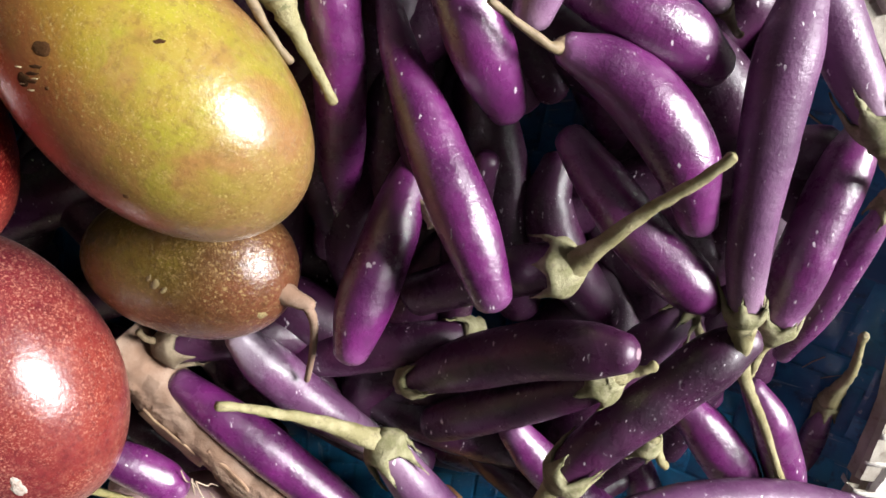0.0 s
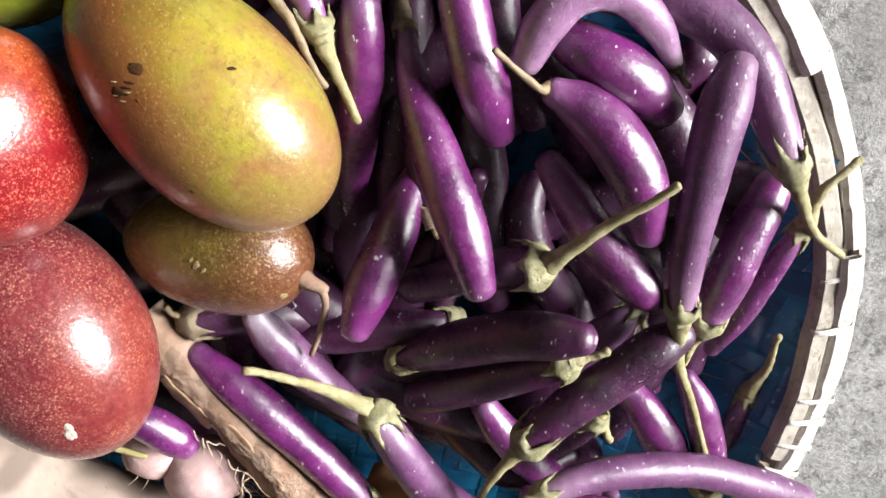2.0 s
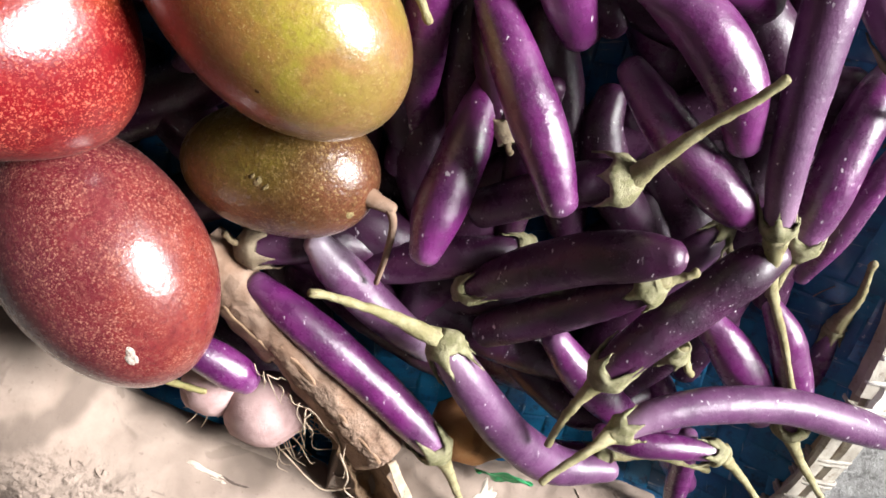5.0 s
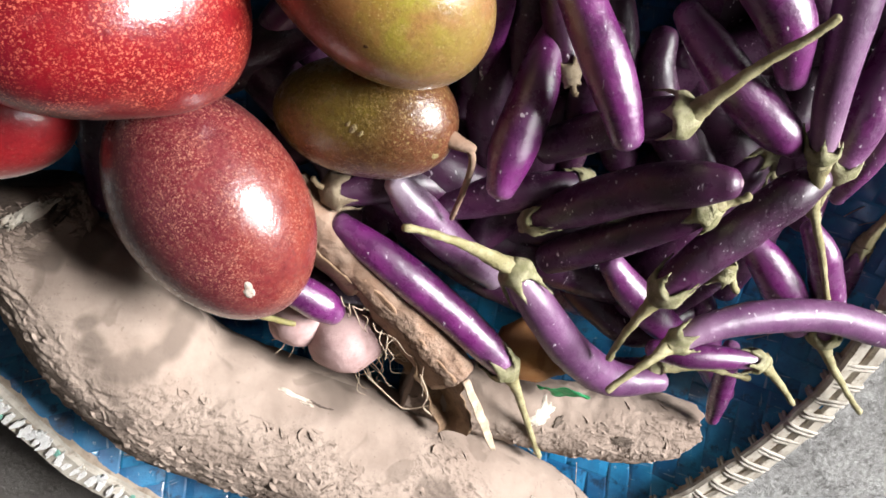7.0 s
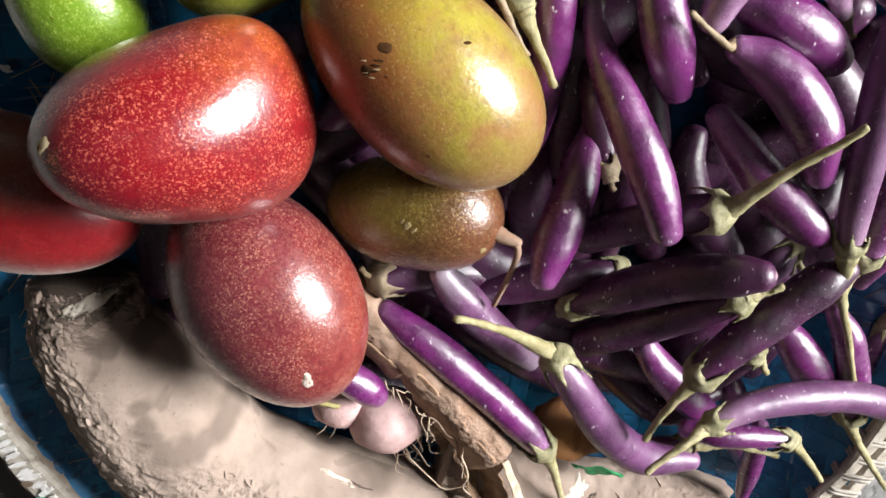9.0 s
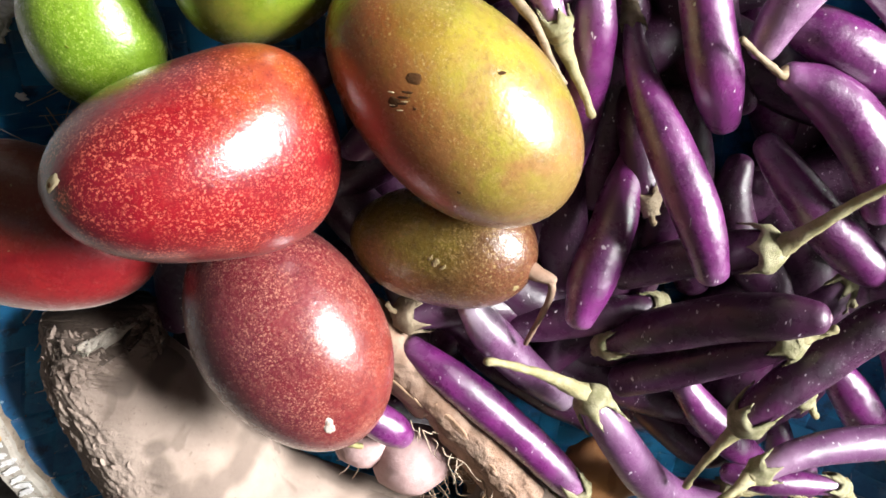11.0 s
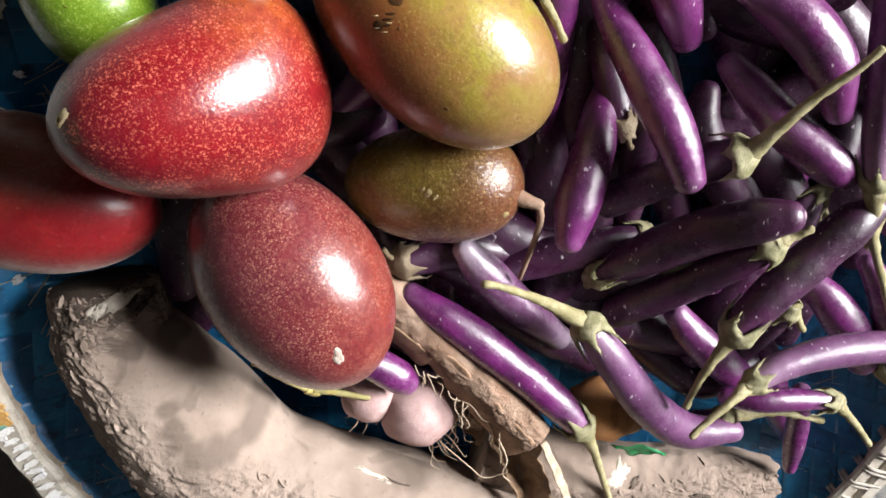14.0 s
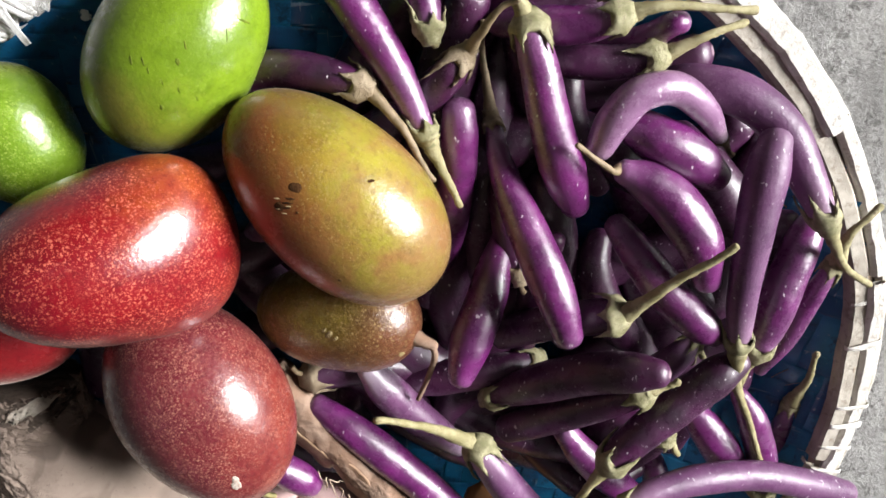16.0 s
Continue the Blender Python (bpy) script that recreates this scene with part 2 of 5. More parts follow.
def earthy(name, a, b2, dark, crust=0.6, scale=30, rough=0.9, bump=0.8, damp=0.45):
    """Dusty root bark: clouds of dry earth, a few darker damp patches, and flaking bark on the rough flank."""
    m, nt, b = shader(name, rough, 0, 0, 0.2)
    co = coords(nt)
    flank = ramp(nt, attr(nt, "flank"), 0.25, 0.75)
    c = mixed(nt, ramp(nt, noisy(nt, co, scale, 6, 0.6), 0.35, 0.68), a, b2)
    c = mixed(nt, times(nt, ramp(nt, noisy(nt, co, scale * 0.85, 3, 0.5, 0.8), 0.60, 0.645), damp), c, dark)
    fleck = times(nt, ramp(nt, noisy(nt, co, scale * 9, 6, 0.7), 0.60, 0.68), 0.35)
    c = mixed(nt, fleck, c, dark)
    crack = times(nt, ramp(nt, noisy(nt, co, scale * 6, 8, 0.75), 0.52, 0.60), flank)
    c = mixed(nt, times(nt, crack, crust * 0.6), c, dark)
    warp = nt.nodes.new("ShaderNodeVectorMath")
    warp.operation = "ADD"
    turb = nt.nodes.new("ShaderNodeTexNoise")
    turb.inputs["Scale"].default_value = scale * 5
    nt.links.new(co, turb.inputs["Vector"])
    small = nt.nodes.new("ShaderNodeVectorMath")
    small.operation = "SCALE"
    small.inputs["Scale"].default_value = 0.013
    nt.links.new(turb.outputs["Color"], small.inputs[0])
    nt.links.new(co, warp.inputs[0])
    nt.links.new(small.outputs[0], warp.inputs[1])
    split = times(nt, ramp(nt, cells(nt, warp.outputs[0], scale * 7, "DISTANCE_TO_EDGE"), 0.10, 0.02), times(nt, flank, ramp(nt, noisy(nt, co, scale * 3, 3), 0.44, 0.56)))
    c = mixed(nt, times(nt, split, crust * 0.08), c, dark)
    c = mixed(nt, times(nt, ramp(nt, attr(nt, "pit"), 0.15, 0.75), crust * 0.75), c, dark)
    c = mixed(nt, times(nt, ramp(nt, attr(nt, "damp"), 0.3, 0.7), 0.75), c, tuple(0.5 * v for v in a))
    nt.links.new(c, b.inputs["Base Color"])
    mix = nt.nodes.new("ShaderNodeMath")
    mix.operation = "SUBTRACT"
    nt.links.new(times(nt, noisy(nt, co, scale * 4, 9, 0.70), 0.8), mix.inputs[0])
    nt.links.new(times(nt, split, 0.15), mix.inputs[1])
    plates = times(nt, cells(nt, warp.outputs[0], scale * 7, "F1", "Color"), times(nt, flank, 1.1))
    tilt = times(nt, cells(nt, warp.outputs[0], scale * 7), times(nt, flank, 0.7))
    total = mix.outputs[0]
    for extra in (plates, tilt):
        more = nt.nodes.new("ShaderNodeMath")
        more.operation = "ADD"
        nt.links.new(total, more.inputs[0])
        nt.links.new(extra, more.inputs[1])
        total = more.outputs[0]
    bumped(nt, b, total, bump, 0.0026)
    return m


CASSAVA = earthy("cassava_bark", (0.262, 0.202, 0.164), (0.335, 0.265, 0.218), (0.100, 0.074, 0.058), 0.9, bump=0.42, damp=0.35)
CASSAVA_END = earthy("cassava_end_bark", (0.085, 0.064, 0.052), (0.16, 0.125, 0.10), (0.03, 0.022, 0.018), 0.8, 90)
ROOT = earthy("brown_root_bark", (0.25, 0.155, 0.105), (0.36, 0.255, 0.19), (0.125, 0.078, 0.055), 0.75, 60, bump=0.4)
FLESH = earthy("white_root_flesh", (0.66, 0.60, 0.51), (0.54, 0.47, 0.38), (0.30, 0.23, 0.17), 0.5, 110, 0.85, 0.9)
SHALLOT = earthy("pink_onion_skin", (0.40, 0.255, 0.245), (0.52, 0.36, 0.345), (0.22, 0.13, 0.12), 0.4, 60, 0.6, 0.4, 0.8)
TUBER = earthy("orange_brown_tuber_skin", (0.36, 0.16, 0.06), (0.42, 0.22, 0.10), (0.18, 0.08, 0.04), 0.5, 60, 0.7, 0.4)
FIBRE = plant_matter("dry_root_fibre", (0.50, 0.40, 0.30), (0.36, 0.27, 0.19), (0.16, 0.10, 0.07), 0.8)
TAN_HUSK = plant_matter("torn_tan_bark", (0.36, 0.225, 0.14), (0.26, 0.155, 0.095), (0.13, 0.075, 0.045), 0.75, 110, 0.9)
HUSK = plant_matter("dry_husk", (0.34, 0.22, 0.13), (0.20, 0.12, 0.07), (0.10, 0.06, 0.04), 0.75, 90)
BAMBOO = plant_matter("pale_bamboo", (0.50, 0.45, 0.37), (0.66, 0.61, 0.53), (0.24, 0.18, 0.13), 0.6, 60, 0.8)
INNER_BAMBOO = plant_matter("brown_bamboo", (0.30, 0.235, 0.175), (0.43, 0.35, 0.27), (0.15, 0.10, 0.07), 0.65, 70, 0.8)
CORD = plant_matter("pale_rattan_cord", (0.31, 0.28, 0.235), (0.42, 0.385, 0.335), (0.28, 0.22, 0.17), 0.65, 140, 0.8)
BAND = plant_matter("weathered_bamboo_band", (0.36, 0.32, 0.265), (0.50, 0.46, 0.39), (0.20, 0.15, 0.11), 0.65, 70, 0.8)
STRIP_ENDS = plant_matter("dirty_strip_ends", (0.16, 0.115, 0.08), (0.27, 0.20, 0.14), (0.06, 0.045, 0.035), 0.8, 110, 0.9)
WHITEWASH = plant_matter("worn_white_paint", (0.80, 0.80, 0.78), (0.66, 0.65, 0.62), (0.30, 0.25, 0.20), 0.6, 110, 0.9)
CHALK = plant_matter("chalky_white_paint", (0.82, 0.81, 0.79), (0.74, 0.73, 0.70), (0.46, 0.41, 0.35), 0.6, 110, 0.9)
DRY_CALYX = plant_matter("dried_brown_calyx", (0.20, 0.15, 0.09), (0.30, 0.24, 0.16), (0.11, 0.07, 0.05), 0.75, 160, 0.9)
TEAL = plant_matter("worn_teal_paint", (0.12, 0.33, 0.26), (0.20, 0.42, 0.34), (0.40, 0.36, 0.30), 0.6, 80)
OCHRE = plant_matter("ochre_stained_bamboo", (0.50, 0.27, 0.07), (0.58, 0.36, 0.13), (0.25, 0.14, 0.06), 0.6, 60)
TIP_SCAR = plant_matter("dry_blossom_scar", (0.36, 0.26, 0.30), (0.26, 0.16, 0.20), (0.16, 0.09, 0.09), 0.8)
GREEN_LEAF = plant_matter("green_leaf_scrap", (0.03, 0.30, 0.10), (0.05, 0.38, 0.14), (0.02, 0.12, 0.05), 0.4)
DARK_SCAR = plant_matter("dark_scar", (0.040, 0.017, 0.007), (0.075, 0.034, 0.012), (0.018, 0.010, 0.006), 0.95, spec=0.1)
TAN_SCAR = plant_matter("tan_scar", (0.50, 0.40, 0.22), (0.42, 0.33, 0.20), (0.25, 0.17, 0.10), 0.8)
WHITE_SCAR = plant_matter("white_scar", (0.56, 0.48, 0.41), (0.46, 0.36, 0.30), (0.26, 0.16, 0.12), 0.85, 260, 0.9)
GREEN_SCAR = plant_matter("olive_brown_scar", (0.085, 0.120, 0.010), (0.12, 0.15, 0.014), (0.050, 0.050, 0.010), 0.8, 260, spec=0.15)
OLIVE_SCAR = plant_matter("pale_corky_scar", (0.27, 0.205, 0.085), (0.20, 0.14, 0.06), (0.10, 0.06, 0.03), 0.75, 300, 0.9)
LIMED_CANE = plant_matter("limewashed_grey_cane", (0.50, 0.485, 0.46), (0.84, 0.83, 0.81), (0.21, 0.185, 0.16), 0.65, 130, 0.9)
CAP = plant_matter("whitened_bamboo", (0.62, 0.59, 0.53), (0.76, 0.74, 0.69), (0.36, 0.30, 0.24), 0.6, 80, 0.9)


def blue_strip():
    m, nt, b = shader("blue_painted_bamboo", 0.42, 0, 0.25)
    co = coords(nt)
    c = mixed(nt, ramp(nt, noisy(nt, co, 25, 5, 0.6), 0.35, 0.7), (0.006, 0.095, 0.235), (0.018, 0.23, 0.46))
    c = mixed(nt, times(nt, ramp(nt, noisy(nt, co, 70, 6, 0.7), 0.52, 0.68), 0.8), c, (0.005, 0.024, 0.058))
    c = mixed(nt, times(nt, ramp(nt, noisy(nt, co, 160, 6, 0.75), 0.62, 0.70), 0.75), c, (0.40, 0.52, 0.60))
    for scale in ((420, 26, 26), (26, 420, 26)):
        line = ramp(nt, noisy(nt, coords(nt, scale), 1.0, 3, 0.5), 0.66, 0.70)
        c = mixed(nt, times(nt, times(nt, line, ramp(nt, noisy(nt, co, 30, 2), 0.45, 0.6)), 0.55), c, (0.40, 0.53, 0.62))
    nt.links.new(c, b.inputs["Base Color"])
    bumped(nt, b, noisy(nt, co, 180, 5, 0.7), 0.35, 0.001)
    return m


BLUE = blue_strip()


def concrete(name, a, b2, dark, rough=0.85, scale=12, shade_at=None):
    m, nt, b = shader(name, rough, 0, 0, 0.3)
    co = coords(nt)
    c = mixed(nt, ramp(nt, noisy(nt, co, scale, 8, 0.65), 0.35, 0.68), a, b2)
    c = mixed(nt, times(nt, ramp(nt, noisy(nt, co, scale * 9, 6, 0.7), 0.50, 0.64), 0.8), c, dark)
    c = mixed(nt, times(nt, ramp(nt, noisy(nt, co, scale * 2.6, 7, 0.7, 0.6), 0.50, 0.62), 0.45), c, tuple(0.62 * v for v in a))
    # soft-edged dark patch: the tray's shadow on the floor, put into the colour
    if shade_at:
        far = nt.nodes.new("ShaderNodeVectorMath")
        far.operation, far.inputs[1].default_value = "DISTANCE", shade_at
        tc = nt.nodes.new("ShaderNodeTexCoord")
        nt.links.new(tc.outputs["Object"], far.inputs[0])
        edge = nt.nodes.new("ShaderNodeMath")
        edge.operation = "ADD"
        nt.links.new(far.outputs["Value"], edge.inputs[0])
        nt.links.new(times(nt, noisy(nt, co, 14, 6, 0.6), 0.16), edge.inputs[1])
        c = mixed(nt, times(nt, ramp(nt, edge.outputs[0], 0.36, 0.28), 0.8), c, (0.12, 0.105, 0.092))
    nt.links.new(c, b.inputs["Base Color"])
    bumped(nt, b, noisy(nt, co, scale * 11, 8, 0.72), 1.0, 0.006)
    return m


CONCRETE = concrete("worn_concrete", (0.27, 0.265, 0.255), (0.38, 0.375, 0.36), (0.13, 0.125, 0.12), shade_at=(-0.43, -0.40, 0.0))
# unseen walls and ceiling, near black so that they bounce little light
UNSEEN_WALL = concrete("soot_black_plaster", (0.018, 0.016, 0.014), (0.028, 0.025, 0.022), (0.012, 0.011, 0.010), 0.9, 3)
UNSEEN_CEILING = plant_matter("dark_timber", (0.024, 0.018, 0.014), (0.036, 0.028, 0.021), (0.012, 0.009, 0.007), 0.8, 20)


# ---- mesh helpers ----
def mesh_of(name, verts, faces, smooth=True, attrs=()):
    me = bpy.data.meshes.new(name)
    me.from_pydata([tuple(v) for v in verts], [], faces)
    me.polygons.foreach_set("use_smooth", [smooth] * len(me.polygons))
    for key, values in attrs:
        me.attributes.new(key, "FLOAT", "POINT").data.foreach_set("value", values)
    me.update()
    return me


def put(name, me, material, parent=None, label=""):
    """One mesh object, under a thing or a part where a parent is given."""
    ob = new(name, me)
    if material:
        me.materials.append(material) if not me.materials else None
    if parent:
        ob.parent = parent
    if label:
        ob["label"] = label
    return ob


def part(name, bm, material, parent, label="", smooth=False):
    me = bpy.data.meshes.new(name)
    bm.to_mesh(me)
    bm.free()
    me.polygons.foreach_set("use_smooth", [smooth] * len(me.polygons))
    return put(name, me, material, parent, label)


def thing(name, at, label, category, group=""):
    ob = new(name)
    ob.empty_display_size = 0.02
    ob.location = at
    return tagged(ob, label, category, group)


def spline(points, count):
    """Catmull-Rom through points (any width), evenly sampled by index."""
    p = np.array(points, float)
    p = np.vstack([2 * p[0] - p[1], p, 2 * p[-1] - p[-2]])
    out = []
    for s in np.linspace(0, len(p) - 3 - 1e-9, count):
        i, f = int(s), s - int(s)
        a, b, c, d = p[i:i + 4]
        out.append(0.5 * (2 * b + (c - a) * f + (2 * a - 5 * b + 4 * c - d) * f * f + (3 * b - a - 3 * c + d) * f ** 3))
    return np.array(out)


def frames_along(path):
    """Two side directions at each point of a path, carried along without twist."""
    tangent = np.gradient(path, axis=0)
    tangent /= np.linalg.norm(tangent, axis=1)[:, None]
    ref = np.array([0, 0, 1.0]) if abs(tangent[0][2]) < 0.9 else np.array([1.0, 0, 0])
    sides = []
    for tan in tangent:
        ref = ref - tan * (ref @ tan)
        ref /= np.linalg.norm(ref)
        sides.append((ref.copy(), np.cross(tan, ref)))
    return tangent, sides


def tube(path, radii, around=12, lumps=0.0, lump_scale=30.0, seed=0.0, end="round", start="flat"):
    """Verts, faces and the share of the length at each vertex of a tube with closed ends."""
    path, radii = np.array(path, float), np.array(radii, float)
    tangent, sides = frames_along(path)
    if end == "round":
        extra, rad = [], []
        for k in (0.45, 0.75, 0.93, 0.995):
            extra.append(path[-1] + tangent[-1] * radii[-1] * 0.75 * k)
            rad.append(radii[-1] * math.sqrt(1 - k * k))
        path, radii = np.vstack([path, extra]), np.append(radii, rad)
        sides = sides + [sides[-1]] * 4
    if start == "round":
        ks = (0.995, 0.93, 0.75, 0.45)
        path = np.vstack([[path[0] - tangent[0] * radii[0] * 0.75 * k for k in ks], path])
        radii = np.append([radii[0] * math.sqrt(1 - k * k) for k in ks], radii)
        sides = [sides[0]] * 4 + sides
    verts, faces, along = [], [], []
    n = len(path)
    for i in range(n):
        u, v = sides[i]
        for k in range(around):
            a = 2 * math.pi * k / around
            d = u * math.cos(a) + v * math.sin(a)
            r = radii[i]
            if lumps:
                q = Vector(path[i] + d * r) * lump_scale + Vector((seed, seed, seed))
                r *= 1 + lumps * noise.noise(q) + 0.5 * lumps * noise.noise(q * 2.7)
            verts.append(path[i] + d * r)
            along.append(i / (n - 1))
    for i in range(n - 1):
        for k in range(around):
            j = (k + 1) % around
            faces.append((i * around + k, i * around + j, (i + 1) * around + j, (i + 1) * around + k))
    faces.append(tuple(reversed(range(around))))
    faces.append(tuple((n - 1) * around + k for k in range(around)))
    return verts, faces, along


# ---- the floor, the open doorway, and unseen walls and ceiling added to block light ----
def slab(name, lo, hi, material, label, bevel=0.0):
    bm = bmesh.new()
    bmesh.ops.create_cube(bm, size=1)
    for v in bm.verts:
        v.co = [lo[i] + (v.co[i] + 0.5) * (hi[i] - lo[i]) for i in range(3)]
    if bevel:
        bmesh.ops.bevel(bm, geom=bm.edges[:], offset=bevel, segments=2, affect="EDGES")
    ob = part(name, bm, material, None)
    return tagged(ob, label, name.split("_")[0], kind="structure")


def ground_sheet():
    """The concrete floor and the yard beyond it: one sheet, finely uneven near the tray."""
    axis = np.unique(np.concatenate([np.linspace(-0.7, 0.8, 121), [-40, -10, -4, -2, -1.2, 1.2, 2, 4, 10, 40]]))
    n = len(axis)
    verts = []
    for y in axis:
        for x in axis:
            q = Vector((x, y, 0))
            near = max(abs(x), abs(y)) < 0.81
            z = 0.0035 * noise.noise(q * 9) + 0.0018 * noise.noise(q * 45) if near else 0.0
            verts.append((x, y, min(z, 0.003) - 0.003))
    faces = [(j * n + i, j * n + i + 1, (j + 1) * n + i + 1, (j + 1) * n + i) for j in range(n - 1) for i in range(n - 1)]
    ob = put("ground", mesh_of("ground", verts, faces), CONCRETE)
    return tagged(ob, "rough worn grey concrete floor with small pits", "floor", kind="structure")


ground_sheet()
slab("wall_north", (-2.2, 5.0, 0), (6.6, 5.15, 6.8), UNSEEN_WALL, "unseen black wall added to cut fill light")
slab("wall_south", (-2.2, -2.35, 0), (6.6, -2.2, 6.8), UNSEEN_WALL, "unseen black wall added to cut fill light")
slab("wall_west", (-2.35, -2.35, 0), (-2.2, 5.15, 6.8), UNSEEN_WALL, "unseen black wall added to cut fill light")
slab("wall_east", (6.6, -2.35, 0), (6.75, -0.10, 6.8), UNSEEN_WALL, "unseen black wall added to cut fill light, beside a wide opening")
slab("wall_east_far", (6.6, 3.60, 0), (6.75, 5.15, 6.8), UNSEEN_WALL, "unseen black wall added to cut fill light, beside a wide opening")
slab("wall_east_lintel", (6.6, -0.10, 6.4), (6.75, 3.60, 6.8), UNSEEN_WALL, "unseen black wall added to cut fill light, over a wide opening")
slab("wall_east_sill", (6.6, -0.10, 0), (6.75, 3.60, 1.2), UNSEEN_WALL, "low unseen black wall added to cut fill light, under a wide opening")
slab("ceiling", (-2.35, -2.35, 6.8), (6.75, 3.00, 6.9), UNSEEN_CEILING, "unseen black ceiling added to cut fill light, open for the fill lamp")
slab("ceiling_far", (-2.35, 4.40, 6.8), (6.75, 5.15, 6.9), UNSEEN_CEILING, "unseen black ceiling added to cut fill light, open for the fill lamp")
slab("ceiling_west", (-2.35, 3.00, 6.8), (-1.25, 4.40, 6.9), UNSEEN_CEILING, "unseen black ceiling added to cut fill light, open for the fill lamp")
slab("ceiling_east", (0.45, 3.00, 6.8), (6.75, 4.40, 6.9), UNSEEN_CEILING, "unseen black ceiling added to cut fill light, open for the fill lamp")


# ---- the woven tray ----
def bowl(x, y):
    """Height of the tray's woven sheet."""
    r = math.hypot(x - TRAY_X, y - TRAY_Y)
    return 0.012 + (0.060 * ((r - 0.205) / 0.105) ** 1.5 if r > 0.205 else 0.0)


tray = thing("woven_tray", (TRAY_X, TRAY_Y, 0), "round blue-painted woven bamboo tray with a pale bound rim", "tray")


def weave(pitch=0.0150, turn=radians(-9)):
    """Flat painted strips over and under one another in both directions, each an object of its own."""
    c, s = math.cos(turn), math.sin(turn)
    half = int(TRAY_R / pitch)
    for way in (0, 1):
        for i in range(-half, half + 1):
            v0 = i * pitch
            reach = math.sqrt(max(0.0, (TRAY_R - 0.006) ** 2 - v0 * v0))
            if reach < 0.02:
                continue
            steps = max(4, int(2 * reach / (pitch / 3)))
            verts, faces = [], []
            w = pitch * (0.490 + 0.006 * math.sin(i * 12.9))
            for k in range(steps + 1):
                u = -reach + 2 * reach * k / steps
                phase = ((i - u / pitch) if way else (u / pitch - i)) / 4 * 2 * math.pi + way * math.pi + math.pi / 4
                lift = 0.0011 * max(-1, min(1, 1.8 * math.sin(phase)))
                for side, dz in ((-1, 0.0), (-0.8, 0.0005), (0.8, 0.0005), (1, 0.0)):
                    a, b = (u, v0 + side * w) if way == 0 else (v0 + side * w, u)
                    x, y = c * a - s * b, s * a + c * b
                    z = bowl(TRAY_X + x, TRAY_Y + y) + lift + dz
                    verts.append((x, y, z))
            for k in range(steps):
                for e in range(3):
                    faces.append((k * 4 + e, (k + 1) * 4 + e, (k + 1) * 4 + e + 1, k * 4 + e + 1))
            put("strip", mesh_of("strip", verts, faces, False), BLUE, tray)


def hoop(name, r_in, r_out, z_lo, z_hi, lean, material, label, a0=0.0, a1=360.0, wave=0.0012):
    """A flat bent bamboo hoop, or a stretch of one, slightly uneven."""
    steps = int((a1 - a0) / 1.25)
    closed = a1 - a0 > 359
    section = [(r_in, z_lo), (r_in, z_hi - 0.002), (r_in + 0.002, z_hi), (r_out - 0.002, z_hi), (r_out, z_hi - 0.002), (r_out, z_lo)]
    verts, faces = [], []
    count = steps if closed else steps + 1
    for k in range(count):
        a = radians(a0 + (a1 - a0) * k / steps)
        q = Vector((math.cos(a) * 7, math.sin(a) * 7, r_in * 90))
        dr = wave * (noise.noise(q) + 0.35 * noise.noise(q * 5.3))
        dz = wave * (noise.noise(q + Vector((9, 3, 1))) + 0.3 * noise.noise(q * 4.1))
        for r, z in section:
            rr = r + dr + lean * (z - z_lo)
            verts.append((rr * math.cos(a), rr * math.sin(a), z + dz))
    for k in range(count if closed else count - 1):
        m = (k + 1) % count
        for e in range(6):
            f = (e + 1) % 6
            faces.append((k * 6 + e, m * 6 + e, m * 6 + f, k * 6 + f))
    return put(name, mesh_of(name, verts, faces, False), material, tray, label)


weave()
hoop("inner_hoop", 0.2985, 0.3035, 0.0600, 0.0735, 0.35, INNER_BAMBOO, "stained cream bamboo inner hoop", wave=0.002)
hoop("outer_hoop", 0.3140, 0.3200, 0.040, 0.073, 0.05, BAMBOO, "pale bamboo outer hoop", wave=0.002)
hoop("rim_filler", 0.3025, 0.3135, 0.046, 0.071, 0.05, STRIP_ENDS, "woven strip ends between the hoops", wave=0.003)
hoop("rim_cap", 0.3092, 0.3190, 0.072, 0.0768, 0.2, CAP, "cream split bamboo rim cap", 14, 34, 0.003)
hoop("rim_cap", 0.3045, 0.3190, 0.0725, 0.0772, 0.2, CAP, "broad cream split bamboo rim cap", 33, 88, 0.004)
hoop("rim_cap", 0.3075, 0.3180, 0.0715, 0.0755, 0.2, CAP, "worn cream split bamboo rim cap", -16, 13, 0.004)
hoop("rim_band", 0.2955, 0.3075, 0.0660, 0.0745, 0.15, BAND, "stained cream bamboo band inside the rim", -13, 88, 0.002)
hoop("rim_band", 0.2950, 0.3062, 0.0715, 0.0758, 0.1, BAND, "flat pale bamboo band on the rim", -92, -14, 0.002)
corded_band = hoop("rim_band", 0.3092, 0.3206, 0.0715, 0.0755, 0.1, BAND, "flat pale bamboo band on the rim", -92, -14, 0.002)
painted_cap = hoop("rim_cap", 0.3000, 0.3190, 0.0700, 0.0745, 0.2, BAND, "weathered grey bamboo rim cap", 176, 268, 0.004)
white_cap = hoop("rim_cap", 0.3010, 0.3170, 0.0660, 0.0705, 0.2, LIMED_CANE, "limewashed bamboo rim core", 94, 176, 0.003)


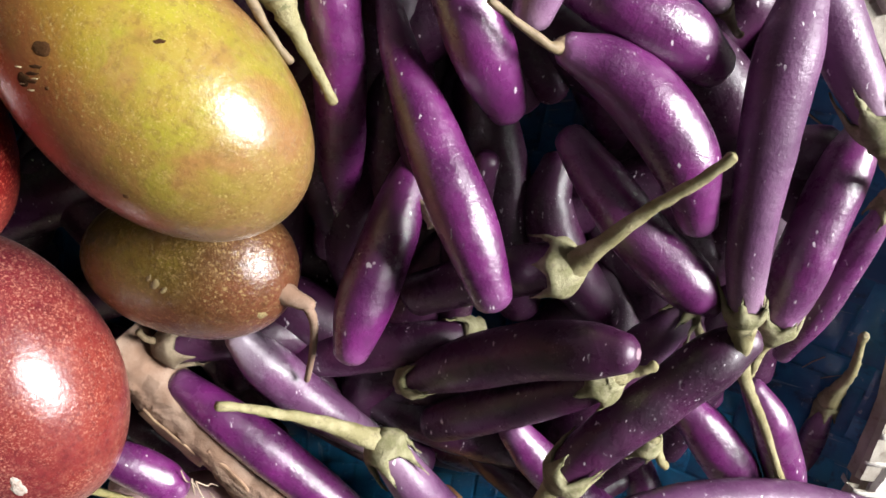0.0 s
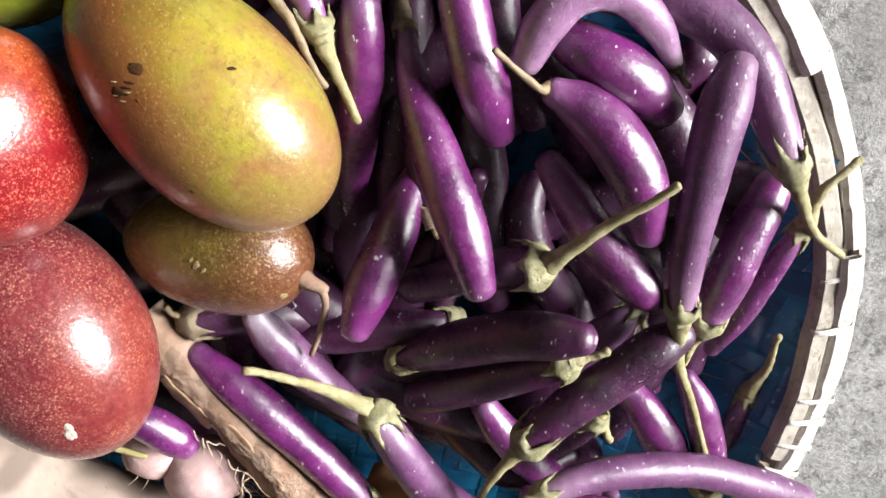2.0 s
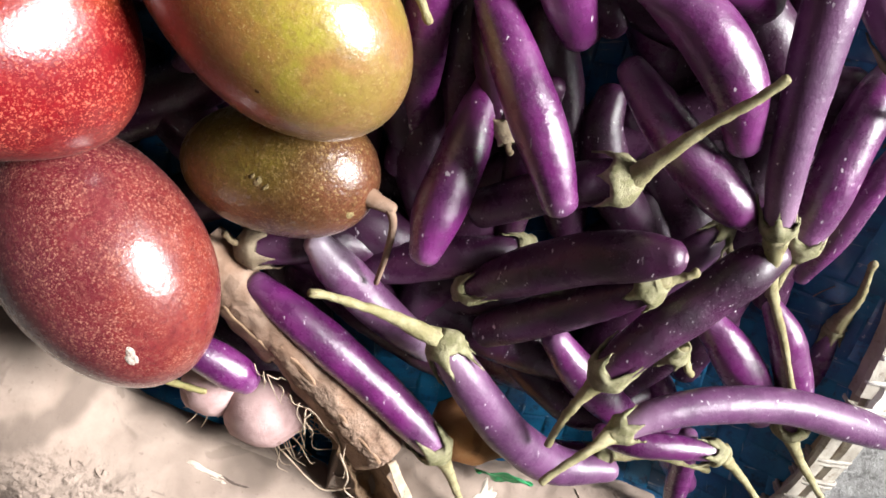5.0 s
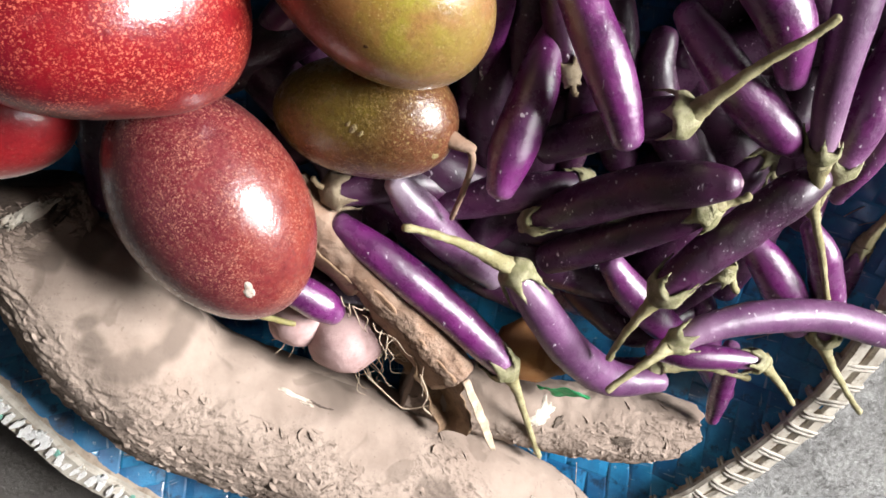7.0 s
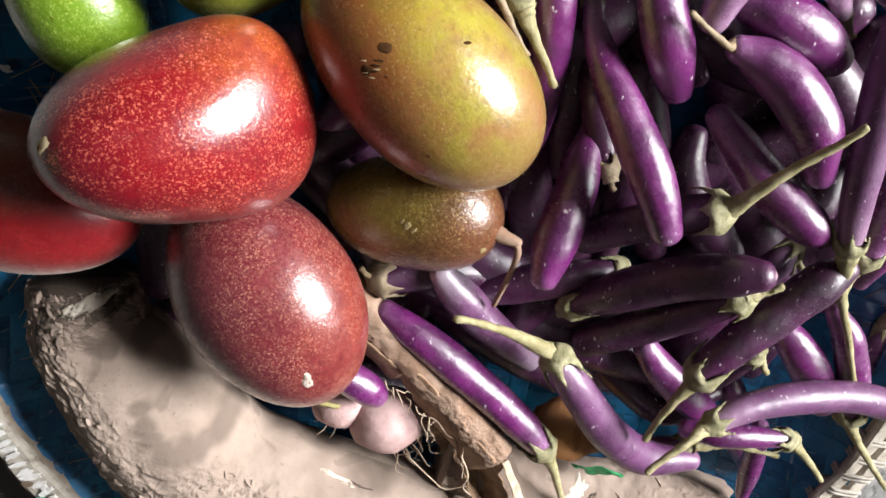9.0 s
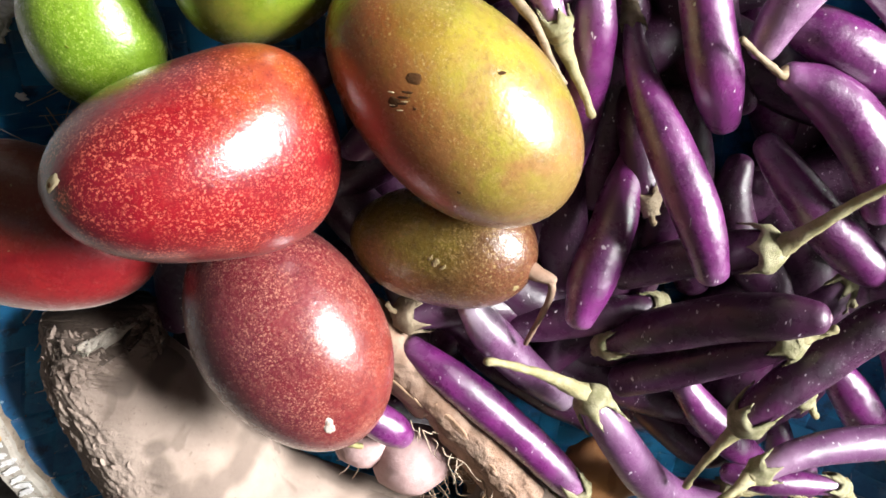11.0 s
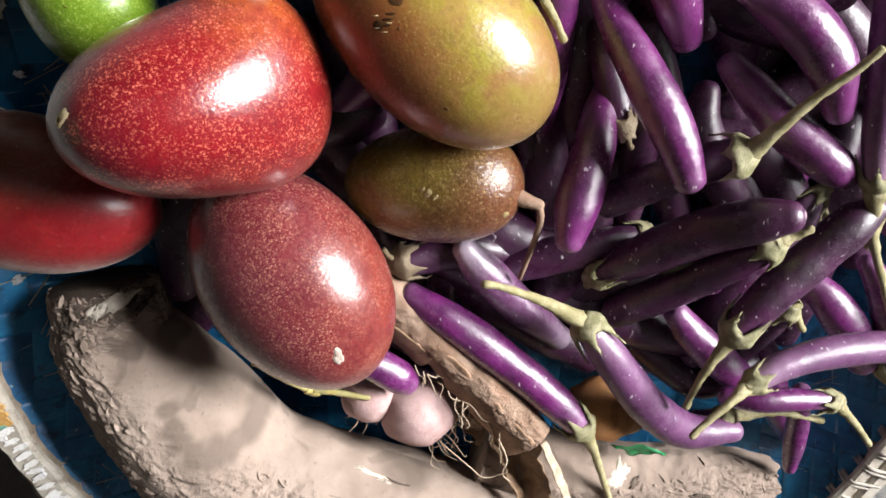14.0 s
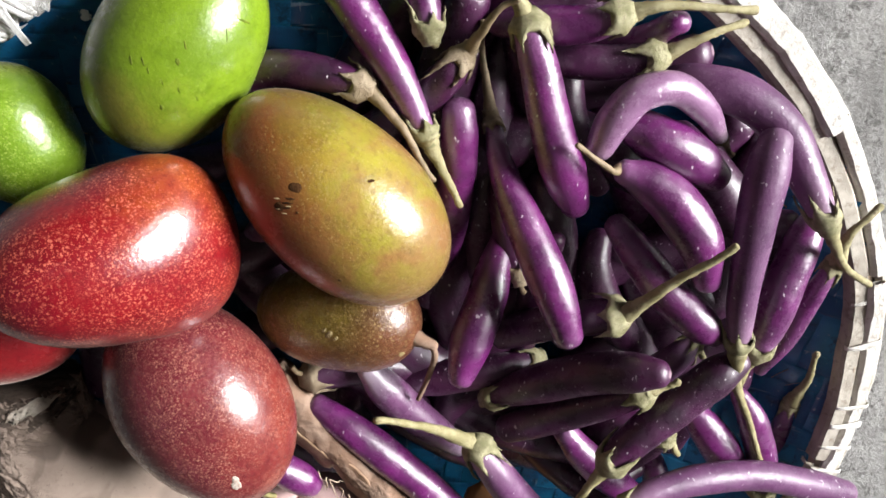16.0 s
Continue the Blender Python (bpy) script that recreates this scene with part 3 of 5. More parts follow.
def rod(turn, r, lay, label="limewashed grey cane rod in the rim"):
    """One long cane of the twisted bundle on the whitewashed stretch of the rim."""
    pts = []
    for k in range(90):
        a = radians(93 + 84 * k / 89)
        tw = turn + lay * k / 89
        out, up = 0.3090 + 0.0064 * math.cos(tw) + 0.0012 * noise.noise(Vector((k * 0.31, turn, 2))), 0.0686 + 0.0030 * math.sin(tw) + 0.0010 * noise.noise(Vector((k * 0.27, turn, 7)))
        pts.append((out * math.cos(a), out * math.sin(a), up))
    v, f, _ = tube(pts, [r * (1 + 0.12 * math.sin(k * 0.7 + turn)) for k in range(90)], 9, 0.18, 240, turn)
    put("cane_rod", mesh_of("cane_rod", v, f), LIMED_CANE, white_cap, label)


for k in range(6):
    rod(k * 1.047, 0.0034, 3.5)
hoop("edge_wire", 0.3205, 0.3222, 0.0690, 0.0715, 0.0, STRIP_ENDS, "dark split cane along the rim edge", 150, 272, 0.003)
hoop("edge_wire", 0.3228, 0.3246, 0.0660, 0.0685, 0.0, BAND, "pale split cane along the rim edge", 146, 270, 0.003)


def wrap_mesh(name, width, thick, cords, material, slant=0.35, rag=0.0, seed=0):
    """Cane or cord that wraps once over the rim, across both hoops."""
    verts, faces = [], []
    loop = [(-0.0090, -0.0130), (-0.0100, -0.0060), (-0.0098, 0.0004), (-0.005, 0.0022), (0.005, 0.0022), (0.0108, 0.0018), (0.0128, -0.001), (0.0126, -0.008)]
    path = spline([(x, 0, z) for x, z in loop], 24)
    for j in range(cords):
        off = (j - (cords - 1) / 2) * width * 2.1
        line, n = [], len(path)
        for x, _, z in path:
            line.append(np.array((x, off + slant * (x + 0.002) * (0.85 + 0.12 * j), z + 0.0005 * j)))
        base = len(verts)
        if thick < width * 0.7:
            for i, p in enumerate(line):
                w = width * (1 + rag * 1.3 * noise.noise(Vector((i * 0.33, seed * 7.1, 0.5))))
                shift = width * rag * 0.8 * noise.noise(Vector((i * 0.41, seed * 5.3, 8.5)))
                up = thick * (1 + 0.4 * noise.noise(Vector((i * 0.4, seed * 3.3, 2.5))))
                out = Vector((p[0] * 0.8, 0, p[2] + 0.016)).normalized()
                for side, h in ((-1, 0.0), (-0.75, up), (0.75, up), (1, 0.0)):
                    verts.append((p[0] + out.x * h, p[1] + shift + side * w, p[2] + out.z * h))
            for i in range(n - 1):
                for e in range(3):
                    faces.append((base + i * 4 + e, base + i * 4 + e + 1, base + i * 4 + e + 5, base + i * 4 + e + 4))
        else:
            v, f, _ = tube(line, [thick] * n, 6, 0.25, 400, seed + j, end="flat")
            verts += v
            faces += [tuple(i + base for i in g) for g in f]
    me = mesh_of(name, verts, faces)
    me.materials.append(material)
    return me


def bind_rim():
    """Double cords on one stretch of the rim, painted cane wraps on another, none on the capped one."""
    cords = [wrap_mesh("cord_binding", 0.00150, 0.0014, 2, CORD, 0.22, 0, k) for k in (1, 2, 11)]
    knots = [wrap_mesh("white_binding", 0.0017, r, n, CHALK, sl, 0, k) for k, n, r, sl in ((3, 2, 0.0010, 0.35), (4, 3, 0.0009, 0.3), (13, 3, 0.0010, 0.4), (14, 2, 0.0009, 0.2), (15, 4, 0.0008, 0.3))]
    ties = [wrap_mesh("cane_tie", w, 0.0006, 1, CAP, 0.1, 0.3, k) for k, w in ((21, 0.0022), (22, 0.0015), (23, 0.0019))]
    rnd = random.Random(4)
    angle = -90.0
    while angle < 176:
        step, choice, spread = 2.75 * rnd.uniform(0.9, 1.1), None, 0.08
        if angle < -20:
            choice = rnd.choice(cords)
        elif angle < 12:
            choice, step = (rnd.choice(ties) if rnd.random() < 0.8 else None), rnd.uniform(2.4, 3.6)
        elif angle > 88:
            choice, step, spread = rnd.choice(knots), rnd.uniform(2.4, 4.8), 0.09
        if choice:
            ob = put(choice.name.split(".")[0], choice, None, corded_band if angle < 50 else white_cap)
            ob.location = Vector((math.cos(radians(angle)), math.sin(radians(angle)), 0)) * (0.3075 + rnd.uniform(-0.001, 0.001)) + Vector((0, 0, 0.0735 + rnd.uniform(-0.001, 0.001)))
            ob.rotation_euler = (rnd.uniform(-0.06, 0.06), rnd.uniform(-0.06, 0.06), radians(angle) + rnd.uniform(-spread, spread))
        angle += step


def flake_mesh(size, stretch, material, seed, ragged=0.8):
    """A thin ragged scab of old paint, slightly domed."""
    verts, faces, around = [(0, 0, 0.0007)], [], 22
    for ring in (0.6, 0.93, 1.0):
        for k in range(around):
            t = 2 * math.pi * k / around
            rag = 1 + ragged * noise.noise(Vector((math.cos(t) * 1.6, math.sin(t) * 1.6, seed * 3.1))) + 0.3 * noise.noise(Vector((math.cos(t) * 5, math.sin(t) * 5, seed)))
            z = 0.0005 + 0.0003 * noise.noise(Vector((k * 0.7, ring * 4, seed))) if ring < 1 else -0.0010
            verts.append((math.cos(t) * size * stretch * rag * ring, math.sin(t) * size * rag * ring, z))
    faces += [(0, 1 + k, 1 + (k + 1) % around) for k in range(around)]
    for r in range(2):
        faces += [(1 + r * around + k, 1 + (r + 1) * around + k, 1 + (r + 1) * around + (k + 1) % around, 1 + r * around + (k + 1) % around) for k in range(around)]
    me = mesh_of("paint_flake", verts, faces, False)
    me.materials.append(material)
    return me


def strand_mesh(length, r, seed):
    """A short bent strand of whitewashed cane."""
    rnd = random.Random(seed)
    pts = [((k / 4 - 0.5) * length, rnd.uniform(-0.2, 0.2) * length, 0.0012 - 0.0035 * abs(k / 2 - 1) ** 2 + rnd.uniform(0, 0.001)) for k in range(5)]
    v, f, _ = tube(spline(pts, 18), r * (1 + 0.3 * np.sin(np.linspace(0, 7, 18) + seed)), 7, 0.3, 260, seed)
    me = mesh_of("cane_strand", v, f)
    me.materials.append(CHALK)
    return me


def paint_rim():
    """Scabs of white, teal and ochre paint on the worn stretch, and strands with drips on the whitewashed one."""
    rnd = random.Random(9)
    white = [flake_mesh(rnd.uniform(0.0020, 0.0034), rnd.uniform(1.3, 2.4), WHITEWASH if k % 2 else CHALK, k + 1) for k in range(8)]
    odd = [flake_mesh(0.0022, 1.4, TEAL, 21), flake_mesh(0.0026, 1.6, BAMBOO, 22), flake_mesh(0.0020, 1.5, STRIP_ENDS, 23)]
    ochre = [flake_mesh(0.0030, 1.5, OCHRE, 31), flake_mesh(0.0024, 1.7, OCHRE, 32)]
    strands = [strand_mesh(rnd.uniform(0.014, 0.024), rnd.uniform(0.0011, 0.0020), k) for k in range(7)]

    def lay(me, angle, r, z, turn):
        ob = put(me.name.split(".")[0], me, None, white_cap if angle < 174 else painted_cap)
        ob.location = (math.cos(radians(angle)) * r, math.sin(radians(angle)) * r, z)
        ob.rotation_euler = (rnd.uniform(-0.1, 0.1), rnd.uniform(-0.1, 0.1), radians(angle) + turn)

    bars = [flake_mesh(rnd.uniform(0.0020, 0.0029), rnd.uniform(2.2, 3.0), CHALK, k + 41, 0.45) for k in range(7)]
    angle = 174.0
    while angle < 268:
        me = rnd.choice(bars)
        if 187 < angle < 191.5:
            me = ochre[0]
        lay(me, angle, 0.3090 + rnd.uniform(-0.0015, 0.0015), 0.0753, rnd.uniform(-0.2, 0.2))
        if rnd.random() < 0.6:
            lay(rnd.choice(odd + white), angle + 0.6, 0.3085 + rnd.uniform(-0.007, 0.007), 0.0752, rnd.uniform(-0.6, 0.6))
        angle += rnd.uniform(0.95, 1.5)
    for k in range(9):
        lay(rnd.choice(strands), rnd.uniform(90, 176), 0.308 + rnd.uniform(-0.005, 0.005), 0.0752, rnd.uniform(1.3, 1.85))
    blots = [flake_mesh(rnd.uniform(0.0030, 0.0048), rnd.uniform(0.8, 1.4), LIMED_CANE if k % 2 else CHALK, k + 61, 1.0) for k in range(5)]
    for k in range(46):
        lay(rnd.choice(blots), rnd.uniform(93, 176), 0.3075 + rnd.uniform(-0.007, 0.005), 0.0734, rnd.uniform(-1.5, 1.5))
    for k in range(34):
        lay(rnd.choice(blots), rnd.uniform(96, 176), 0.3005 + rnd.uniform(-0.002, 0.002), 0.0722, rnd.uniform(1.2, 1.9))
    for k in range(34):
        lay(rnd.choice(blots), rnd.uniform(94, 176), 0.3080 + rnd.uniform(-0.008, 0.006), 0.0766, rnd.uniform(-1.5, 1.5))
    for k in range(40):
        lay(rnd.choice(white), rnd.uniform(92, 178), 0.302 + rnd.uniform(-0.004, 0.012), 0.0752, rnd.uniform(-1.5, 1.5))
    for k in range(7):
        a, r = rnd.uniform(100, 178), rnd.uniform(0.281, 0.296)
        lay(rnd.choice(white), a, r, bowl(TRAY_X + r * math.cos(radians(a)), TRAY_Y + r * math.sin(radians(a))) + 0.0030, rnd.uniform(-0.4, 0.4))


paint_rim()
bind_rim()


def hanging_strip(points, wide):
    """A flat loose end of limewashed cane that hangs from the rim into the tray."""
    line = spline([(x - TRAY_X, y - TRAY_Y, z) for x, y, z in points], 10)
    bm = bmesh.new()
    rings = []
    for i, p in enumerate(line):
        ahead = Vector(line[min(i + 1, 9)] - line[max(i - 1, 0)]).normalized()
        side = ahead.cross(Vector((0, 0, 1))).normalized()
        w = wide * (1 + 0.25 * noise.noise(Vector((i * 0.6, wide * 900, 1))))
        rings.append([bm.verts.new(Vector(p) + side * a * w + Vector((0, 0, b))) for a, b in ((-1, 0), (-0.8, 0.0008), (0.8, 0.0008), (1, 0))])
    for a, b in zip(rings, rings[1:]):
        for k in range(4):
            bm.faces.new((a[k], a[(k + 1) % 4], b[(k + 1) % 4], b[k]))
    for ring in (rings[0], rings[-1]):
        bm.faces.new(ring)
    bmesh.ops.recalc_face_normals(bm, faces=bm.faces[:])
    part("loose_cane", bm, CHALK, white_cap, "loose white cane end")


hanging_strip([(-0.152, 0.162, 0.0755), (-0.146, 0.150, 0.0790), (-0.1395, 0.1365, 0.0770)], 0.0018)
hanging_strip([(-0.118, 0.180, 0.0760), (-0.112, 0.170, 0.0790), (-0.1075, 0.1590, 0.0760)], 0.0020)


# ---- mangoes ----
def mango(a, b, wide, taper, full, flat, material, label, rise=None):
    """An ovoid fruit between its two ends a and b. rise: taper and fullness of its upright outline, where they differ."""
    taper_up, full_up = rise or (taper, full)
    a, b = Vector(a), Vector(b)
    axis = (b - a).normalized()
    up = Vector((0, 0, 1))
    up = (up - axis * up.dot(axis)).normalized()
    side = up.cross(axis)
    turn = Matrix((axis, side, up)).transposed().to_4x4()
    ob = thing("mango", (0, 0, 0), label, "mango", "mangoes in the tray")
    ob.matrix_world = Matrix.Translation((a + b) / 2) @ turn
    half = (b - a).length / 2
    rings, around = 40, 48
    seed = Vector(a) * 40
    verts, faces = [], []
    for i in range(rings + 1):
        s = -math.cos(math.pi * i / rings)
        r = wide * max(0.0, 1 - abs(s) ** full) ** 0.5 * (1 + taper * s)
        tall = wide * flat * max(0.0, 1 - abs(s) ** full_up) ** 0.5 * (1 + taper_up * s)
        for k in range(around):
            t = 2 * math.pi * k / around
            d = Vector((s * half, math.cos(t) * r, math.sin(t) * tall))
            n = noise.noise(d * 22 + seed)
            verts.append(d * (1 + 0.016 * n))
    for i in range(rings):
        for k in range(around):
            j = (k + 1) % around
            faces.append((i * around + k, i * around + j, (i + 1) * around + j, (i + 1) * around + k))
    put("peel", mesh_of("peel", verts, faces), material, ob)
    ob["form"], ob["lumps"] = (half, wide, taper, full, flat, taper_up, full_up), tuple(seed)
    return ob


def scar(ob, name, direction, size, material, label, stretch=1.0, seed=1, lift=0.0004):
    """A small ragged patch that lies on a mango's peel, in the fruit's own directions."""
    half, wide, taper, full, flat, taper_up, full_up = ob["form"]
    d = Vector(direction).normalized()

    def inside(p):
        s = p.x / half
        if abs(s) >= 1:
            return False
        r = wide * (1 - abs(s) ** full) ** 0.5 * (1 + taper * s)
        tall = wide * flat * (1 - abs(s) ** full_up) ** 0.5 * (1 + taper_up * s)
        return (p.y / r) ** 2 + (p.z / tall) ** 2 < 1

    def surface(way):
        lo, hi = 0.0, 0.2
        for _ in range(30):
            mid = (lo + hi) / 2
            lo, hi = (mid, hi) if inside(way * mid) else (lo, mid)
        p = way * lo
        return p * (1 + 0.016 * noise.noise(p * 22 + seedv)) if p.length else p

    seedv = Vector(ob["lumps"])
    u = d.orthogonal().normalized()
    v = d.cross(u)
    centre = surface(d)
    rings, around = 4, 16
    verts, faces = [centre * (1 + lift * 1.6 / centre.length)], []
    for i in range(1, rings + 1):
        for k in range(around):
            t = 2 * math.pi * k / around
            rag = 1 + 0.45 * noise.noise(Vector((math.cos(t) * 1.7, math.sin(t) * 1.7, seed)))
            off = (u * math.cos(t) * stretch + v * math.sin(t) / stretch) * size * rag * i / rings
            p = surface((centre + off).normalized())
            h = lift * (1.5 if i < rings - 1 else 1.0) if i < rings else -lift
            verts.append(p * (1 + h / p.length))
    for k in range(around):
        faces.append((0, 1 + k, 1 + (k + 1) % around))
    for i in range(rings - 1):
        for k in range(around):
            j = (k + 1) % around
            faces.append((1 + i * around + k, 1 + (i + 1) * around + k, 1 + (i + 1) * around + j, 1 + i * around + j))
    skin = [c for c in ob.children if c.name.startswith("peel")][0]
    return put(name, mesh_of(name, verts, faces), material, skin, label)


YELLOW_PEEL = peel("yellow_green_peel", (0.255, 0.128, 0.040), (0.235, 0.190, 0.026), (0.44, 0.33, 0.12),
                   [((0.32, 0.300, 0.020), (-0.10, 0.60, 0.62), 0.42, 0.92, 0.85), ((0.15, 0.150, 0.018), (-0.95, 0.30, 0.0), 0.50, 0.95, 0.8), ((0.20, 0.100, 0.045), (0.9, 0.1, 0.0), 0.50, 1.25, 0.6),
                    ((0.185, 0.040, 0.012), (-0.50, -0.78, 0.0), -0.30, 0.45, 0.9), ((0.095, 0.014, 0.008), (-0.05, -0.95, -0.1), 0.30, 0.85, 0.8)], 0.60, 560, split=(0.40, 0.62), mottle=0.45, mottle_scale=160, dust=0.2, bloom=0.08, pores=0.20)
RED_PEEL = peel("bright_red_peel", (0.150, 0.003, 0.008), (0.195, 0.005, 0.009), (0.56, 0.135, 0.085),
                [((0.22, 0.012, 0.010), (0.80, 0.20, 0.25), 0.50, 1.15, 0.7), ((0.36, 0.100, 0.014), (0.45, 0.68, 0.55), 0.72, 1.25, 0.65), ((0.105, 0.003, 0.012), (-0.75, -0.35, 0.1), 0.15, 0.8, 0.8),
                 ((0.085, 0.036, 0.022), (-1.0, 0.06, 0.16), 1.02, 1.12, 0.9)], 0.85, 520, mottle=0.18, mottle_scale=260, dust=0.2, bloom=0.02, pores=0.28, wax=(0.08, 0.34))
MAROON_PEEL = peel("maroon_peel", (0.112, 0.012, 0.019), (0.150, 0.018, 0.023), (0.40, 0.170, 0.120),
                   [((0.205, 0.030, 0.016), (0.35, 0.65, 0.2), 0.3, 0.95, 0.8), ((0.130, 0.030, 0.052), (-0.1, -0.6, 0.4), 0.1, 0.8, 0.7)], 0.75, 640, mottle=0.50, mottle_scale=300, rough=0.42, dust=0.85, bloom=0.06, pores=0.29)
DARK_RED_PEEL = peel("dark_red_peel", (0.16, 0.005, 0.009), (0.21, 0.010, 0.012), (0.42, 0.14, 0.10),
                     [((0.115, 0.042, 0.020), (-0.3, 0.75, 0.35), 0.15, 0.75, 0.85)], 0.30, 420, mottle=0.10, rough=0.48, dust=0.5, gloss=0.35, pores=0.16)
GREEN_PEEL = peel("green_peel", (0.165, 0.262, 0.012), (0.118, 0.198, 0.009), (0.30, 0.40, 0.075),
                  [((0.25, 0.205, 0.034), (-0.62, -0.1, 0.40), 0.35, 0.85, 0.75)], 0.4, 560, mottle=0.25, pores=0.17, bloom=0.15)
SMALL_GREEN_PEEL = peel("speckled_green_peel", (0.145, 0.245, 0.014), (0.100, 0.182, 0.010), (0.34, 0.44, 0.09),
                        [((0.23, 0.19, 0.034), (-0.90, 0.25, 0.1), 0.55, 0.95, 0.7)], 0.7, 520, mottle=0.45, pores=0.25, bloom=0.15, relief=0.5)
OLIVE_PEEL = peel("olive_brown_peel", (0.078, 0.034, 0.012), (0.110, 0.056, 0.014), (0.30, 0.20, 0.085),
                  [((0.150, 0.118, 0.014), (-0.45, 0.5, 0.55), 0.0, 0.6, 0.9), ((0.125, 0.038, 0.020), (0.7, -0.5, 0.1), 0.1, 0.7, 0.8)], 0.85, 460, mottle=0.7, mottle_scale=170, bloom=0.05, relief=0.8)

yellow_mango = mango((-0.0349, 0.1102, 0.1095), (0.0599, 0.0158, 0.1270), 0.0419, 0.080, 2.00, 0.97, YELLOW_PEEL, "large yellow-green ripening mango with an orange flank and dark scars")
red_mango = mango((-0.1557, 0.0413, 0.1594), (-0.0391, 0.0480, 0.1162), 0.0432, 0.259, 2.86, 1.00, RED_PEEL, "bright red mango with pale speckles lying on other mangoes", (-0.216, 2.16))
maroon_mango = mango((-0.1031, 0.0002, 0.1070), (-0.0390, -0.1084, 0.1329), 0.0466, -0.006, 1.98, 0.92, MAROON_PEEL, "dull maroon mango with tan mottling leaning on a muddy cassava root")
dark_mango = mango((-0.2505, 0.0136, 0.0920), (-0.1386, -0.0221, 0.1000), 0.0405, -0.160, 2.18, 0.97, DARK_RED_PEEL, "dark red mango half hidden under the bright red one")
small_green_mango = mango((-0.1627, 0.1284, 0.0836), (-0.1439, 0.0549, 0.0808), 0.0305, 0.020, 2.26, 0.97, SMALL_GREEN_PEEL, "small speckled green mango beside the tray rim")
green_mango = mango((-0.0997, 0.0893, 0.0901), (-0.0276, 0.1780, 0.0839), 0.0395, -0.031, 2.01, 1.0, GREEN_PEEL, "large green mango with brown scratches and a cut stalk")
olive_mango = mango((-0.0416, -0.0195, 0.0767), (0.0531, -0.0201, 0.1067), 0.0315, 0.083, 2.27, 0.937, OLIVE_PEEL, "small olive-brown mango with a dry bent stalk")


def stalk(parent, points, r0, r1, material, label):
    inv = parent.matrix_world.inverted()
    line = spline([tuple(inv @ Vector(p)) for p in points], 14)
    v, f, along = tube(line, np.linspace(r0, r1, 14), 8, 0.12, 300)
    put("stalk", mesh_of("stalk", v, f), material, parent, label)


# ---- roots, onions and scraps ----
def root(name, points, material, label, category, lumps=0.08, lump_scale=26, around=40, count=70, seed=1.0, crust=0.0010, rough_side=(-0.55, -0.72, 0.25), cover=0.47, flake_size=0.0040, torn=False, slant=0.0, damps=()):
    """A swept root: lumpy, with flaking ridges of bark on one flank and smoother mud on the other."""
    at = points[0][:3]
    ob = thing(name, at, label, category)
    line = spline([(x - at[0], y - at[1], z - at[2], r) for x, y, z, r in points], count)
    verts, faces, along = tube(line[:, :3], line[:, 3], around, lumps, lump_scale, seed, end="flat")
    flank = Vector(rough_side).normalized()
    fine, rough_part, pits, wet = [], [], [], []
    steps = np.concatenate([[0], np.cumsum(np.linalg.norm(np.diff(line[:, :3], axis=0), axis=1))])
    ahead = Vector(line[-1, :3] - line[-8, :3]).normalized()
    for n, v in enumerate(verts):
        ring = min(n // around, count - 1)
        mid = Vector(line[ring, :3])
        d = (Vector(v) - mid).normalized()
        if slant:
            share = max(0.0, ring / count - 0.7) / 0.3
            v = Vector(v) + ahead * slant * share * share * (d.dot(Vector((0.2, 0.8, 0.45))) + 0.35 * noise.noise(Vector(v) * 120))
        q = Vector(v) + Vector((seed, seed, seed))
        cut = max(0.0, 1 - steps[ring] / 0.040 + 0.5 * noise.noise(q * 70)) if torn else 0.0
        side = max(0.0, min(1.0, cover + 0.95 * d.dot(flank) + 0.7 * noise.noise(q * 17) + cut + 0.55 * max(0.0, min(1.0, 4 * ring / count - 1.5))))
        rough_part.append(side)
        w = Vector(v) + Vector(at) + Vector((noise.noise(q * 90), noise.noise(q * 90 + Vector((7, 1, 3))), 0)) * 0.0035
        wet.append(max([0.0] + [1.0 - 0.5 * math.hypot(w.x - x, w.y - y) / r for x, y, r in damps]) if w.z > at[2] else 0.0)
        girth = line[ring, 3] * 2 * math.pi * (n % around) / around
        wave = Vector((noise.noise(q * 70), noise.noise(q * 70 + Vector((5, 2, 9))), 0)) * 0.0035
        where = Vector((steps[ring] * 0.62 + 0.45 * girth, girth, 0)) + wave
        near, spots = noise.voronoi(where * (1 / flake_size))
        edge = near[1] - near[0]
        lift = noise.cell(spots[0] * 31.7)
        tip = (where / flake_size - spots[0]).dot(Vector((0.5, 0.9, 0)))
        plate = max(0.0, min(1.5, 0.45 + 0.4 * lift + 1.1 * tip))
        some = max(0.0, min(1.0, 2.4 * (side - 0.5 + 0.8 * (lift - 0.0) * 0.5)))
        chips = noise.noise(q * 330)
        pits.append(max(0.0, min(1.0, some * (1 - min(1.0, edge * 6)) * (0.6 + 0.5 * lift) + cut * (1.2 * noise.noise(q * 90) + 1.0))))
        fine.append(tuple(Vector(v) + d * crust * (some * (0.9 * plate + 0.15 * chips) + 0.30 * noise.noise(q * 55) + 1.6 * min(1.0, cut) * noise.noise(q * 130))))
    put("root_body", mesh_of("root_body", fine, faces, True, [("flank", rough_part), ("pit", pits), ("damp", wet)]), material, ob)
    return ob


